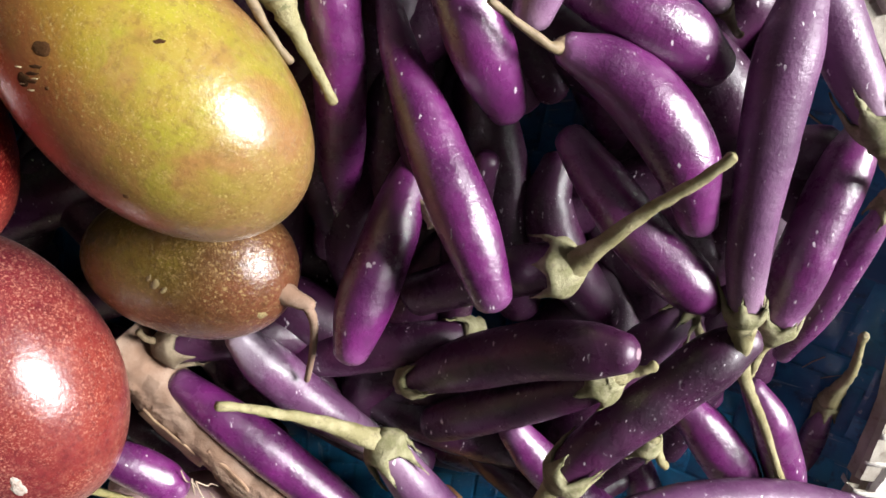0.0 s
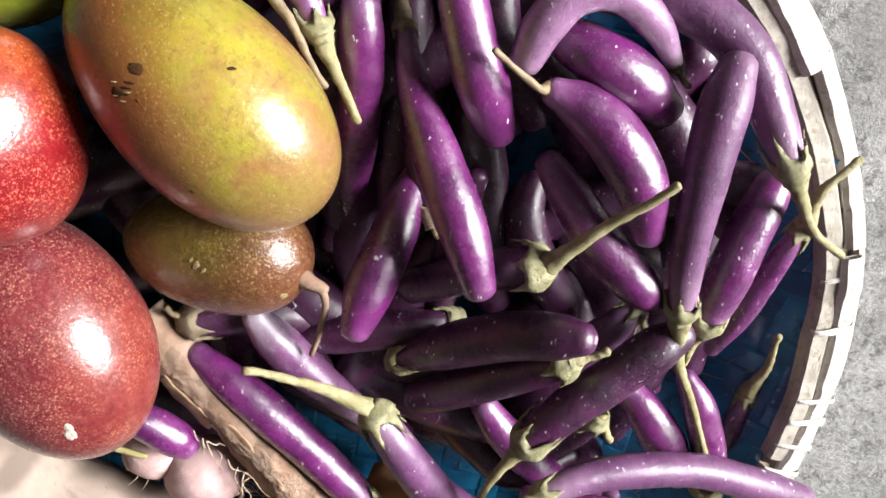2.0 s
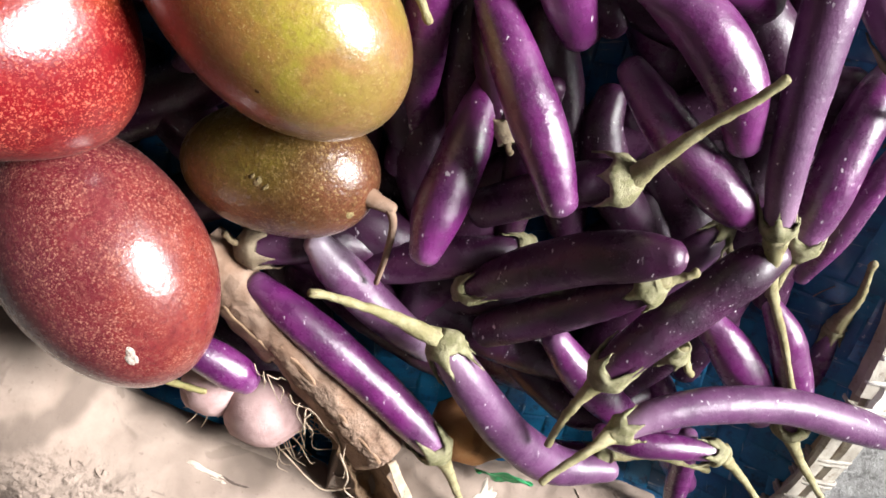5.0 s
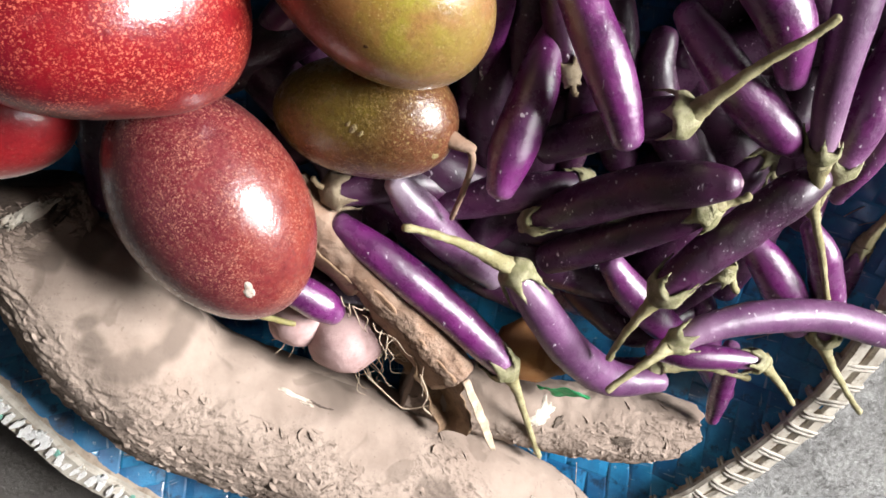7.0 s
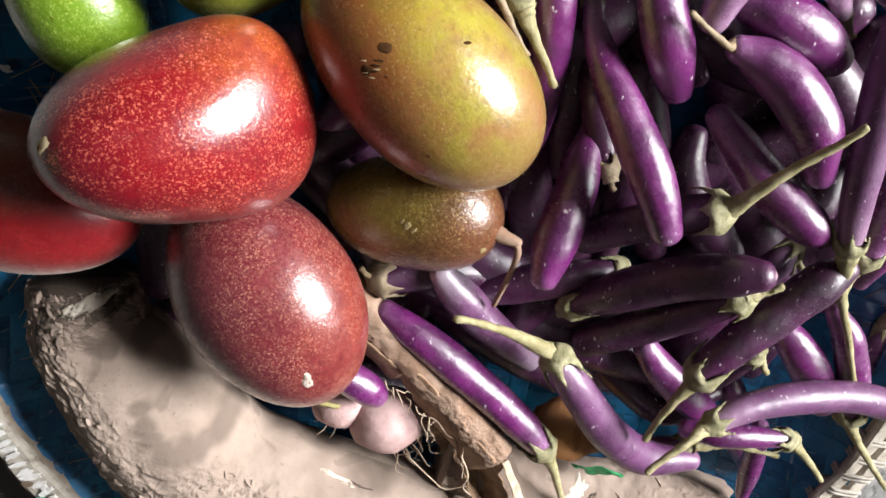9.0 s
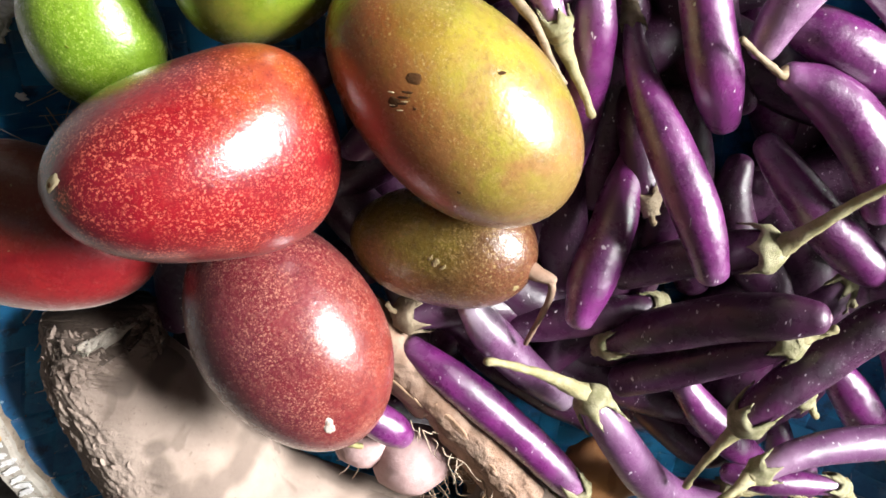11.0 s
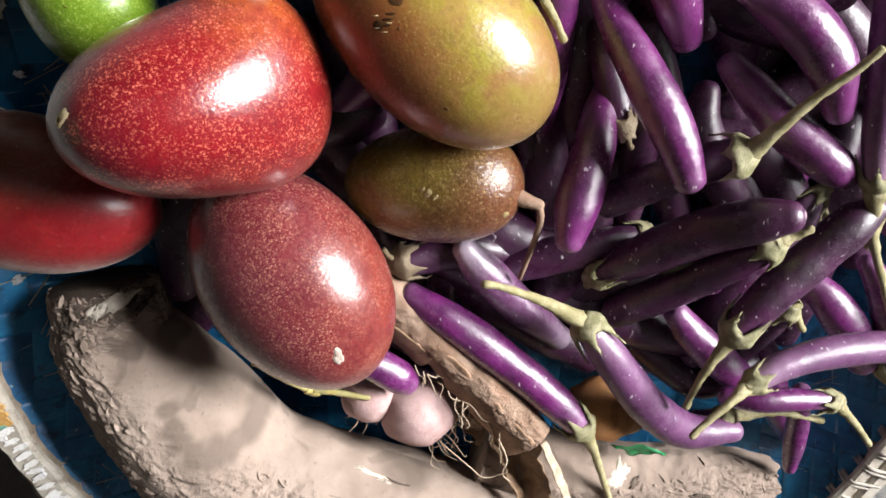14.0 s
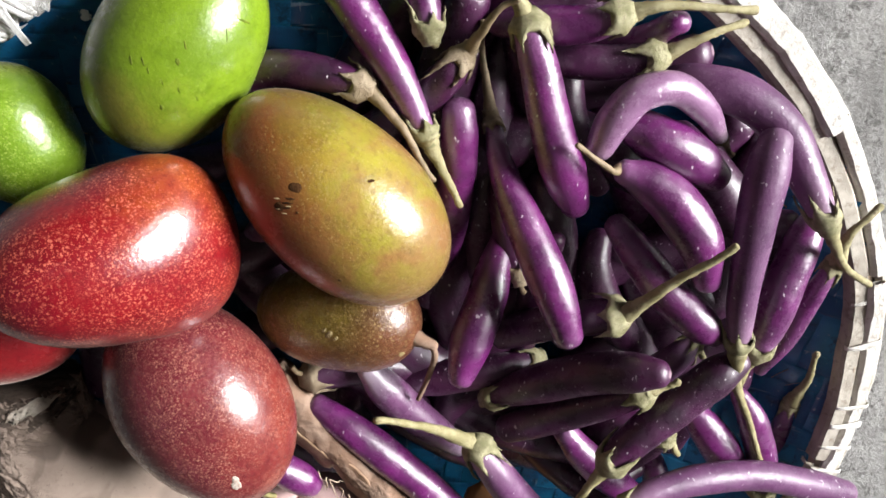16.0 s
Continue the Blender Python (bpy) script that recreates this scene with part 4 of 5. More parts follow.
cassava = root("cassava_root", [(-0.1905, -0.067, 0.068, 0.0300), (-0.1900, -0.085, 0.070, 0.0325), (-0.1855, -0.1100, 0.073, 0.0375), (-0.1583, -0.1631, 0.075, 0.0478), (-0.1264, -0.2112, 0.076, 0.0488),
                                (-0.0724, -0.2421, 0.076, 0.0482), (-0.0030, -0.2830, 0.075, 0.0510), (0.0930, -0.3210, 0.077, 0.0345), (0.1467, -0.3635, 0.086, 0.0285)],
               CASSAVA, "thick bent cassava root caked in dry tan mud", "cassava", 0.05, 26, 280, 560, crust=0.0008, torn=True,
               damps=[(-0.1535, -0.1300, 0.0058), (-0.1530, -0.1400, 0.0066), (-0.1500, -0.1490, 0.0074), (-0.1430, -0.1570, 0.0083), (-0.1340, -0.1600, 0.0091), (-0.1240, -0.1590, 0.0083), (-0.1150, -0.1550, 0.0083),
                      (-0.1080, -0.1490, 0.0099), (-0.1040, -0.1410, 0.0099), (-0.1030, -0.1320, 0.0091), (-0.1513, -0.0960, 0.0091), (-0.1440, -0.0980, 0.0058), (-0.1693, -0.0945, 0.0058), (-0.1500, -0.1965, 0.0066),
                      (-0.1440, -0.1900, 0.0049), (-0.0290, -0.2040, 0.0124), (-0.0200, -0.2110, 0.0107), (0.0320, -0.2720, 0.0099), (0.0420, -0.2750, 0.0083)])
short_cassava = root("cassava_root", [(0.020, -0.221, 0.058, 0.022), (0.071, -0.241, 0.058, 0.0248), (0.128, -0.261, 0.058, 0.0254), (0.178, -0.271, 0.058, 0.0255), (0.197, -0.275, 0.058, 0.0245)],
                     CASSAVA, "short muddy cassava root piece with a torn end", "cassava", 0.07, 45, 150, 300, 4.0, 0.0009, cover=0.25, slant=0.026)
thin_root = root("brown_root", [(-0.044, -0.072, 0.068, 0.0150), (-0.023, -0.096, 0.074, 0.0140), (0.006, -0.127, 0.083, 0.0120), (0.034, -0.161, 0.092, 0.0115), (0.054, -0.187, 0.097, 0.0108)],
                 ROOT, "thin brown root with peeling bark and a broken end", "root", 0.12, 60, 70, 180, 7.0, 0.0009, cover=0.12, flake_size=0.0034)


def onion(x, y, z, r, label):
    ob = thing("pink_onion", (x, y, z), label, "onion", "pink onions beside the cassava")
    verts, faces = [], []
    rings, around = 20, 24
    for i in range(rings + 1):
        t = math.pi * i / rings
        rr = math.sin(t) * r * (1 + 0.05 * math.cos(t))
        h = -math.cos(t) * r * 0.92
        for k in range(around):
            a = 2 * math.pi * k / around
            q = rr * (1 + 0.03 * math.cos(5 * a + 1) + 0.015 * math.sin(9 * a))
            verts.append((q * math.cos(a), q * math.sin(a) * 0.97 + h * 0.10, h * 0.95))
    for i in range(rings):
        for k in range(around):
            j = (k + 1) % around
            faces.append((i * around + k, i * around + j, (i + 1) * around + j, (i + 1) * around + k))
    put("bulb", mesh_of("bulb", verts, faces), SHALLOT, ob)
    return ob


onion_big = onion(-0.0168, -0.1745, 0.075, 0.0245, "round dusty pink onion with dry root hairs")
onion_small = onion(-0.0455, -0.1600, 0.074, 0.0185, "small dusty pink onion with a dry neck")

tuber = thing("tuber", (0.102, -0.194, 0.068), "small orange-brown tuber half buried under eggplants", "tuber")
tv, tf, ta = tube(spline([(-0.022, 0.012, 0, 0.008), (-0.012, 0.008, 0.002, 0.018), (0.006, 0, 0, 0.021), (0.02, -0.008, -0.002, 0.012)], 20)[:, :3], spline([(0.008,), (0.018,), (0.021,), (0.012,)], 20)[:, 0], 20, 0.08, 60)
put("tuber_skin", mesh_of("tuber_skin", tv, tf), TUBER, tuber)


# ---- eggplants ----
SLIM = 0.90
LOOKS = ["glossy purple eggplant", "dusty mauve eggplant", "shade-darkened purple eggplant", "pale pink-purple curled eggplant", "greyish lavender eggplant"]


def eggplant(body, stem, look_kind, cap=1.0, dry=False):
    """A swept, rounded fruit from its stem end to its tip, a lobed calyx and a stem."""
    at = Vector(body[0][:3])
    label = LOOKS[look_kind] + ((" with a bare dry brown stem" if cap < 0.2 else " with a dried brown calyx and stem" if dry else " with a green calyx and stem") if stem else " with its stem end hidden in the pile")
    ob = thing("eggplant", at, label, "eggplant", "eggplants in the tray")
    local = [(x - at.x, y - at.y, z - at.z, SLIM * r) for x, y, z, r in body]
    line = spline(local, 40)
    path, radii = line[:, :3], line[:, 3]
    seed = at.x * 90 + at.y * 37
    v, f, along = tube(path, radii, 20, 0.05, 38, seed, start="flat" if stem and cap >= 0.2 else "round")
    fruit = put("fruit_body", mesh_of("fruit_body", v, f, True, [("along", along)]), SKINS[look_kind], ob)
    tangent, sides = frames_along(path)
    tip, out = Vector(path[-1] + tangent[-1] * radii[-1] * 0.70), Vector(tangent[-1])
    u, w = Vector(sides[-1][0]), Vector(sides[-1][1])
    rag = [1 + 0.5 * noise.noise(Vector((math.cos(k * 0.63) * 2, math.sin(k * 0.63) * 2, seed))) for k in range(10)]
    dot = [tip + out * radii[-1] * 0.075] + [tip + out * radii[-1] * 0.04 + (u * math.cos(k * 0.628) + w * math.sin(k * 0.628)) * radii[-1] * 0.27 * rag[k] for k in range(10)]
    put("blossom_scar", mesh_of("blossom_scar", dot, [(0, 1 + k, 1 + (k + 1) % 10) for k in range(10)]), TIP_SCAR, fruit, "pale dry blossom scar")
    if not stem:
        return ob
    bare = cap < 0.2
    rnd = random.Random(int(1000 * (at.x + 2 * at.y + 3)))
    tangent, sides = frames_along(path)
    steps = np.concatenate([[0], np.cumsum(np.linalg.norm(np.diff(path, axis=0), axis=1))])
    r0 = radii[0]
    lobes = 5
    around, rows = lobes * 8, 9
    reach = [cap * rnd.choice((0.7, 0.9, 1.15, 1.4, 1.6)) * rnd.uniform(0.9, 1.1) * (0.003 + 0.85 * r0) for _ in range(lobes)]
    curl = [rnd.choice((0.0, 0.0, 0.0, 0.04, 0.12)) for _ in range(lobes)]
    twist = rnd.uniform(0, 6.28)
    verts, faces = [], []
    first = path[0]
    for i in range(rows):
        for k in range(around):
            a = 2 * math.pi * k / around + twist
            lobe, ph = k // 8, (k % 8) / 8
            shape = (1 - abs(2 * ph - 1)) ** 1.25
            length = 0.0035 * min(cap, 1.0) + reach[lobe] * shape
            u, w = sides[0]
            if i < 3:
                d = u * math.cos(a) + w * math.sin(a)
                s, rr = ((-0.0065, 0.0036), (-0.0040, r0 * 0.72), (-0.0004, r0 * 1.12))[i]
                verts.append(first + tangent[0] * s + d * rr)
                continue
            g = (i - 2) / (rows - 3)
            s = length * g
            p = np.array([np.interp(s, steps, path[:, q]) for q in range(3)])
            n = int(np.searchsorted(steps, s).clip(0, len(path) - 1))
            u, w = sides[n]
            squeeze = (ph - 0.5) * 0.78 * g * g
            aa = a - squeeze * 2 * math.pi / lobes * 0.9
            d = u * math.cos(aa) + w * math.sin(aa)
            rr = np.interp(s, steps, radii) * (1.05 + 0.10 * (1 - g)) + 0.0006 + curl[lobe] * length * g * g * 0.8
            wrinkle = 0.0011 * noise.noise(Vector(p + d * rr) * 260 + Vector(at) * 50)
            verts.append(p + d * (rr + wrinkle * (0.4 + g)))
    for i in range(rows - 1):
        for k in range(around):
            j = (k + 1) % around
            faces.append((i * around + k, i * around + j, (i + 1) * around + j, (i + 1) * around + k))
    if not bare:
        calyx = put("calyx", mesh_of("calyx", verts, faces), DRY_CALYX if dry else CALYX, ob)
        thick = calyx.modifiers.new("thickness", "SOLIDIFY")
        thick.thickness, thick.offset = 0.0009, 1.0
    pts = [tuple(first - tangent[0] * 0.002)] + [(x - at.x, y - at.y, z - at.z) for x, y, z in stem[1:]]
    if len(pts) == 2:
        pts.insert(1, tuple((np.array(pts[0]) * 0.5 + np.array(pts[1]) * 0.5)))
    sl = spline(pts, 22)
    g = np.linspace(0, 1, 22)
    sl = sl + np.outer(np.sin(g * 8 + seed) * 0.0009 * g, sides[0][0]) + np.outer(np.sin(g * 5.5 + 2 * seed) * 0.0009 * g, sides[0][1])
    rs = 0.0023 + 0.0038 * np.exp(-g * 4.5) + 0.0004 * np.exp(-((g - 0.98) / 0.05) ** 2) - 0.0005 * g
    rs = rs * (0.72 if dry else 1.0)
    sv, sf, sa = tube(sl, rs, 12, 0.28, 330, seed)
    put("stem", mesh_of("stem", sv, sf), DRY_STEM if dry else STEM, ob)
    return ob


eggplant([(0.059, 0.090, 0.104, 0.0058), (0.044, 0.123, 0.098, 0.0103), (0.025, 0.155, 0.092, 0.0123), (0.009, 0.184, 0.085, 0.0127), (-0.007, 0.213, 0.078, 0.0092)],
         [(0.061, 0.086, 0.105), (0.067, 0.070, 0.106), (0.076, 0.052, 0.107)], 0)
eggplant([(0.028, 0.115, 0.099, 0.0074), (0.006, 0.121, 0.093, 0.0104), (-0.020, 0.121, 0.082, 0.0112), (-0.053, 0.109, 0.068, 0.0092)],
         [(0.036, 0.112, 0.104), (0.047, 0.095, 0.108), (0.055, 0.080, 0.110), (0.062, 0.067, 0.108)], 2, dry=True)
eggplant([(0.0765, 0.1005, 0.096, 0.0096), (0.0765, 0.084, 0.094, 0.0116), (0.0755, 0.054, 0.084, 0.0118), (0.070, 0.014, 0.068, 0.0111), (0.060, -0.031, 0.055, 0.0086)],
         [], 0)
eggplant([(0.095, 0.091, 0.085, 0.0042), (0.100, 0.066, 0.092, 0.0082), (0.112, 0.036, 0.110, 0.0122), (0.124, 0.008, 0.124, 0.0127), (0.1325, -0.019, 0.129, 0.0092)],
         [(0.094, 0.098, 0.084), (0.091, 0.122, 0.082), (0.090, 0.142, 0.080)], 0, 0.5, dry=True)
eggplant([(0.109, 0.023, 0.066, 0.0074), (0.099, 0.007, 0.082, 0.0105), (0.091, -0.011, 0.096, 0.0130), (0.081, -0.034, 0.106, 0.0136), (0.0745, -0.053, 0.112, 0.0084)],
         [], 0)
eggplant([(0.110, 0.145, 0.105, 0.0088), (0.116, 0.121, 0.108, 0.0112), (0.123, 0.092, 0.108, 0.0124), (0.132, 0.065, 0.104, 0.0132), (0.140, 0.045, 0.095, 0.0093)],
         [(0.108, 0.151, 0.108), (0.096, 0.169, 0.115), (0.085, 0.184, 0.120)], 0)
eggplant([(0.079, 0.129, 0.100, 0.0057), (0.071, 0.119, 0.098, 0.0098), (0.060, 0.106, 0.090, 0.0106), (0.050, 0.089, 0.080, 0.0080)],
         [(0.081, 0.135, 0.105), (0.092, 0.151, 0.120), (0.101, 0.159, 0.125)], 2, 1.5, dry=True)
eggplant([(0.156, 0.147, 0.105, 0.0083), (0.140, 0.142, 0.098, 0.0107), (0.120, 0.141, 0.090, 0.0109), (0.099, 0.141, 0.078, 0.0082)],
         [(0.161, 0.147, 0.110), (0.180, 0.152, 0.112), (0.223, 0.147, 0.104)], 0)
eggplant([(0.178, 0.125, 0.097, 0.0087), (0.159, 0.121, 0.090, 0.0100), (0.137, 0.121, 0.085, 0.0101), (0.115, 0.121, 0.076, 0.0078)],
         [(0.182, 0.130, 0.104), (0.196, 0.134, 0.104), (0.222, 0.140, 0.097)], 2)
eggplant([(0.2165, 0.081, 0.097, 0.0046), (0.203, 0.098, 0.105, 0.0080), (0.184, 0.1115, 0.112, 0.0095), (0.165, 0.110, 0.115, 0.0100), (0.1535, 0.097, 0.114, 0.0102), (0.1475, 0.0815, 0.110, 0.0084)],
         [(0.221, 0.074, 0.094), (0.228, 0.068, 0.090)], 3, 0.15, dry=True)
eggplant([(0.163, 0.091, 0.094, 0.0104), (0.179, 0.084, 0.102, 0.0137), (0.198, 0.073, 0.104, 0.0146), (0.215, 0.060, 0.101, 0.0100)],
         [], 0)
eggplant([(0.161, 0.069, 0.112, 0.0073), (0.175, 0.062, 0.112, 0.0124), (0.190, 0.050, 0.116, 0.0147), (0.203, 0.030, 0.120, 0.0138), (0.211, 0.005, 0.118, 0.0083)],
         [(0.162, 0.068, 0.115), (0.151, 0.073, 0.120), (0.133, 0.089, 0.125)], 0, 0.15, dry=True)
eggplant([(0.167, 0.028, 0.085, 0.0080), (0.178, 0.013, 0.095, 0.0116), (0.194, -0.007, 0.108, 0.0131), (0.211, -0.023, 0.116, 0.0122), (0.220, -0.032, 0.117, 0.0061)],
         [], 0)
eggplant([(0.161, -0.010, 0.124, 0.0099), (0.149, -0.015, 0.115, 0.0114), (0.131, -0.027, 0.098, 0.0119), (0.103, -0.044, 0.080, 0.0111)],
         [(0.163, -0.010, 0.128), (0.172, 0.005, 0.135), (0.187, 0.021, 0.142), (0.201, 0.033, 0.148), (0.208, 0.041, 0.152)], 2, 0.75)
eggplant([(0.231, -0.033, 0.124, 0.0069), (0.229, -0.000, 0.124, 0.0095), (0.231, 0.036, 0.122, 0.0113), (0.235, 0.066, 0.118, 0.0127), (0.240, 0.083, 0.112, 0.0095)],
         [(0.233, -0.038, 0.126), (0.237, -0.064, 0.118), (0.255, -0.099, 0.105), (0.277, -0.152, 0.090)], 1)
eggplant([(0.270, 0.039, 0.122, 0.0068), (0.261, 0.060, 0.112, 0.0108), (0.247, 0.086, 0.104, 0.0124), (0.225, 0.103, 0.096, 0.0130), (0.201, 0.107, 0.084, 0.0121), (0.184, 0.104, 0.070, 0.0071)],
         [(0.271, 0.036, 0.124), (0.282, 0.021, 0.115), (0.300, 0.001, 0.102), (0.319, -0.014, 0.095)], 1, 1.25)
eggplant([(0.251, -0.050, 0.106, 0.0081), (0.257, -0.030, 0.105, 0.0119), (0.264, -0.006, 0.102, 0.0124), (0.275, 0.019, 0.095, 0.0110), (0.282, 0.030, 0.088, 0.0065)],
         [(0.243, -0.056, 0.112), (0.243, -0.077, 0.105)], 0)
eggplant([(0.295, 0.001, 0.096, 0.0049), (0.286, -0.026, 0.092, 0.0075), (0.277, -0.053, 0.088, 0.0084), (0.270, -0.080, 0.080, 0.0051)],
         [(0.295, 0.006, 0.098), (0.296, 0.024, 0.104), (0.310, 0.040, 0.105)], 0)
eggplant([(0.096, -0.090, 0.080, 0.0080), (0.119, -0.074, 0.093, 0.0130), (0.145, -0.057, 0.110, 0.0140), (0.168, -0.045, 0.128, 0.0132), (0.182, -0.040, 0.138, 0.0090)],
         [(0.094, -0.094, 0.080), (0.091, -0.096, 0.079)], 2)
eggplant([(0.179, -0.060, 0.126, 0.0080), (0.163, -0.075, 0.112, 0.0116), (0.136, -0.097, 0.094, 0.0122), (0.108, -0.117, 0.078, 0.0105)],
         [(0.181, -0.058, 0.128), (0.197, -0.052, 0.130)], 2)
eggplant([(0.163, -0.114, 0.122, 0.0095), (0.182, -0.094, 0.120, 0.0123), (0.205, -0.075, 0.118, 0.0127), (0.224, -0.058, 0.117, 0.0131), (0.237, -0.049, 0.116, 0.0085)],
         [(0.160, -0.117, 0.124), (0.149, -0.135, 0.122), (0.140, -0.163, 0.115)], 2)
eggplant([(0.084, -0.107, 0.106, 0.0092), (0.099, -0.131, 0.108, 0.0119), (0.121, -0.168, 0.102, 0.0131), (0.148, -0.197, 0.092, 0.0130), (0.183, -0.207, 0.086, 0.0077)],
         [(0.079, -0.098, 0.110), (0.058, -0.082, 0.120), (0.040, -0.068, 0.132), (0.026, -0.058, 0.142)], 1)
eggplant([(0.083, -0.184, 0.098, 0.0087), (0.066, -0.162, 0.096, 0.0118), (0.042, -0.137, 0.092, 0.0126), (0.012, -0.110, 0.086, 0.0124), (-0.014, -0.091, 0.078, 0.0089)],
         [(0.086, -0.190, 0.100), (0.094, -0.216, 0.094), (0.110, -0.281, 0.075)], 0)
eggplant([(0.076, -0.136, 0.068, 0.0088), (0.052, -0.108, 0.076, 0.0123), (0.031, -0.079, 0.082, 0.0125), (0.020, -0.062, 0.084, 0.0079)],
         [], 4)
eggplant([(0.173, -0.143, 0.128, 0.0065), (0.194, -0.137, 0.122, 0.0093), (0.227, -0.137, 0.114, 0.0106), (0.268, -0.144, 0.106, 0.0109), (0.310, -0.162, 0.098, 0.0112), (0.340, -0.1765, 0.091, 0.0090)],
         [(0.168, -0.143, 0.132), (0.156, -0.148, 0.138), (0.134, -0.162, 0.144)], 1)
eggplant([(0.240, -0.185, 0.095, 0.0062), (0.215, -0.179, 0.098, 0.0079), (0.194, -0.177, 0.098, 0.0085), (0.174, -0.177, 0.090, 0.0068)],
         [(0.244, -0.186, 0.096), (0.257, -0.205, 0.090), (0.275, -0.230, 0.085)], 0)
eggplant([(0.145, -0.121, 0.078, 0.0083), (0.158, -0.139, 0.080, 0.0115), (0.176, -0.160, 0.080, 0.0124), (0.199, -0.185, 0.072, 0.0090)],
         [], 0)
eggplant([(0.225, -0.108, 0.075, 0.0083), (0.239, -0.123, 0.080, 0.0125), (0.254, -0.145, 0.080, 0.0140), (0.268, -0.172, 0.075, 0.0108)],
         [], 0)
eggplant([(0.2856, -0.1802, 0.0800, 0.0092), (0.2830, -0.1560, 0.0800, 0.0112), (0.2740, -0.1300, 0.0830, 0.0115), (0.2670, -0.1130, 0.0850, 0.0105), (0.2590, -0.0990, 0.0800, 0.0064)],
         [(0.2881, -0.1870, 0.0810), (0.2936, -0.1990, 0.0830), (0.3060, -0.2167, 0.0860), (0.3198, -0.2360, 0.0870)], 0)
eggplant([(0.310, -0.127, 0.055, 0.0044), (0.309, -0.152, 0.050, 0.0078), (0.308, -0.179, 0.045, 0.0088), (0.306, -0.209, 0.040, 0.0070)],
         [(0.312, -0.122, 0.057), (0.313, -0.101, 0.064), (0.312, -0.076, 0.072)], 0)
eggplant([(0.227, -0.184, 0.082, 0.0062), (0.228, -0.205, 0.080, 0.0078), (0.228, -0.227, 0.078, 0.0080), (0.228, -0.251, 0.075, 0.0052)],
         [], 0)
eggplant([(-0.050, -0.116, 0.096, 0.0088), (-0.038, -0.125, 0.095, 0.0114), (-0.026, -0.136, 0.093, 0.0116), (-0.020, -0.142, 0.092, 0.0088)],
         [], 0)
eggplant([(0.223, -0.051, 0.085, 0.0054), (0.210, -0.061, 0.090, 0.0098), (0.202, -0.073, 0.085, 0.0111), (0.190, -0.097, 0.070, 0.0089)],
         [(0.224, -0.053, 0.088), (0.228, -0.064, 0.085)], 1)
eggplant([(0.207, -0.117, 0.095, 0.0063), (0.202, -0.133, 0.085, 0.0083), (0.188, -0.159, 0.070, 0.0088)],
         [(0.208, -0.115, 0.097), (0.217, -0.132, 0.095)], 2)
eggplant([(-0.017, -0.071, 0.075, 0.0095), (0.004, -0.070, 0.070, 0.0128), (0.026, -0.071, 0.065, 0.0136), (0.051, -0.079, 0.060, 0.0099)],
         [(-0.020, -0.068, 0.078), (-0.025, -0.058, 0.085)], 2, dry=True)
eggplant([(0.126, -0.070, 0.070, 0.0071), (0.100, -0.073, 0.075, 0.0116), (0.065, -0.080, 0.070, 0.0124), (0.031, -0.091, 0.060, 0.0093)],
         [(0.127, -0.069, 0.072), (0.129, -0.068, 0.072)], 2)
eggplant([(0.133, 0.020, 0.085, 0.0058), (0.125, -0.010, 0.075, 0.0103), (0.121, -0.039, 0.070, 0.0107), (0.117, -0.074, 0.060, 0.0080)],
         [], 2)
eggplant([(0.111, -0.001, 0.088, 0.0052), (0.108, 0.014, 0.080, 0.0099), (0.104, 0.037, 0.075, 0.0104), (0.101, 0.059, 0.060, 0.0082)],
         [(0.111, -0.002, 0.090), (0.114, -0.011, 0.090)], 2, dry=True)
eggplant([(0.062, 0.141, 0.100, 0.0067), (0.059, 0.160, 0.095, 0.0094), (0.052, 0.183, 0.085, 0.0100), (0.048, 0.203, 0.070, 0.0073)],
         [(0.063, 0.137, 0.100), (0.064, 0.134, 0.098)], 0)
eggplant([(0.141, 0.159, 0.090, 0.0079), (0.138, 0.170, 0.090, 0.0095), (0.134, 0.190, 0.080, 0.0095)],
         [], 1)
eggplant([(0.188, 0.142, 0.100, 0.0062), (0.183, 0.141, 0.100, 0.0068), (0.172, 0.131, 0.085, 0.0083), (0.153, 0.126, 0.070, 0.0073)],
         [], 0)
eggplant([(0.089, 0.162, 0.100, 0.0093), (0.081, 0.172, 0.095, 0.0110), (0.074, 0.193, 0.085, 0.0099), (0.070, 0.208, 0.075, 0.0066)],
         [], 0)
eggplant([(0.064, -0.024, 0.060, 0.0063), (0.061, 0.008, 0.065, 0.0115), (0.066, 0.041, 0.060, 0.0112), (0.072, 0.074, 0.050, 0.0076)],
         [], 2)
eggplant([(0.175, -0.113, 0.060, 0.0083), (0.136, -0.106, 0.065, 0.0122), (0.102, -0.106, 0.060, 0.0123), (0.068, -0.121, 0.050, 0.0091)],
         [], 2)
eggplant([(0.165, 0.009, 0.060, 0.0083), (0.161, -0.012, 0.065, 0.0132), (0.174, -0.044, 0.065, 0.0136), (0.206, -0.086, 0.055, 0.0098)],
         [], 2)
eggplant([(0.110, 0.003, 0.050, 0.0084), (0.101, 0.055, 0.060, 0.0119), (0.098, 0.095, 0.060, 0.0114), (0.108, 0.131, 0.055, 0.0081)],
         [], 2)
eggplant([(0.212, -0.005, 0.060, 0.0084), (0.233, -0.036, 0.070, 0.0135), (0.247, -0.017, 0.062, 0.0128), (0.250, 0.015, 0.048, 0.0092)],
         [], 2)
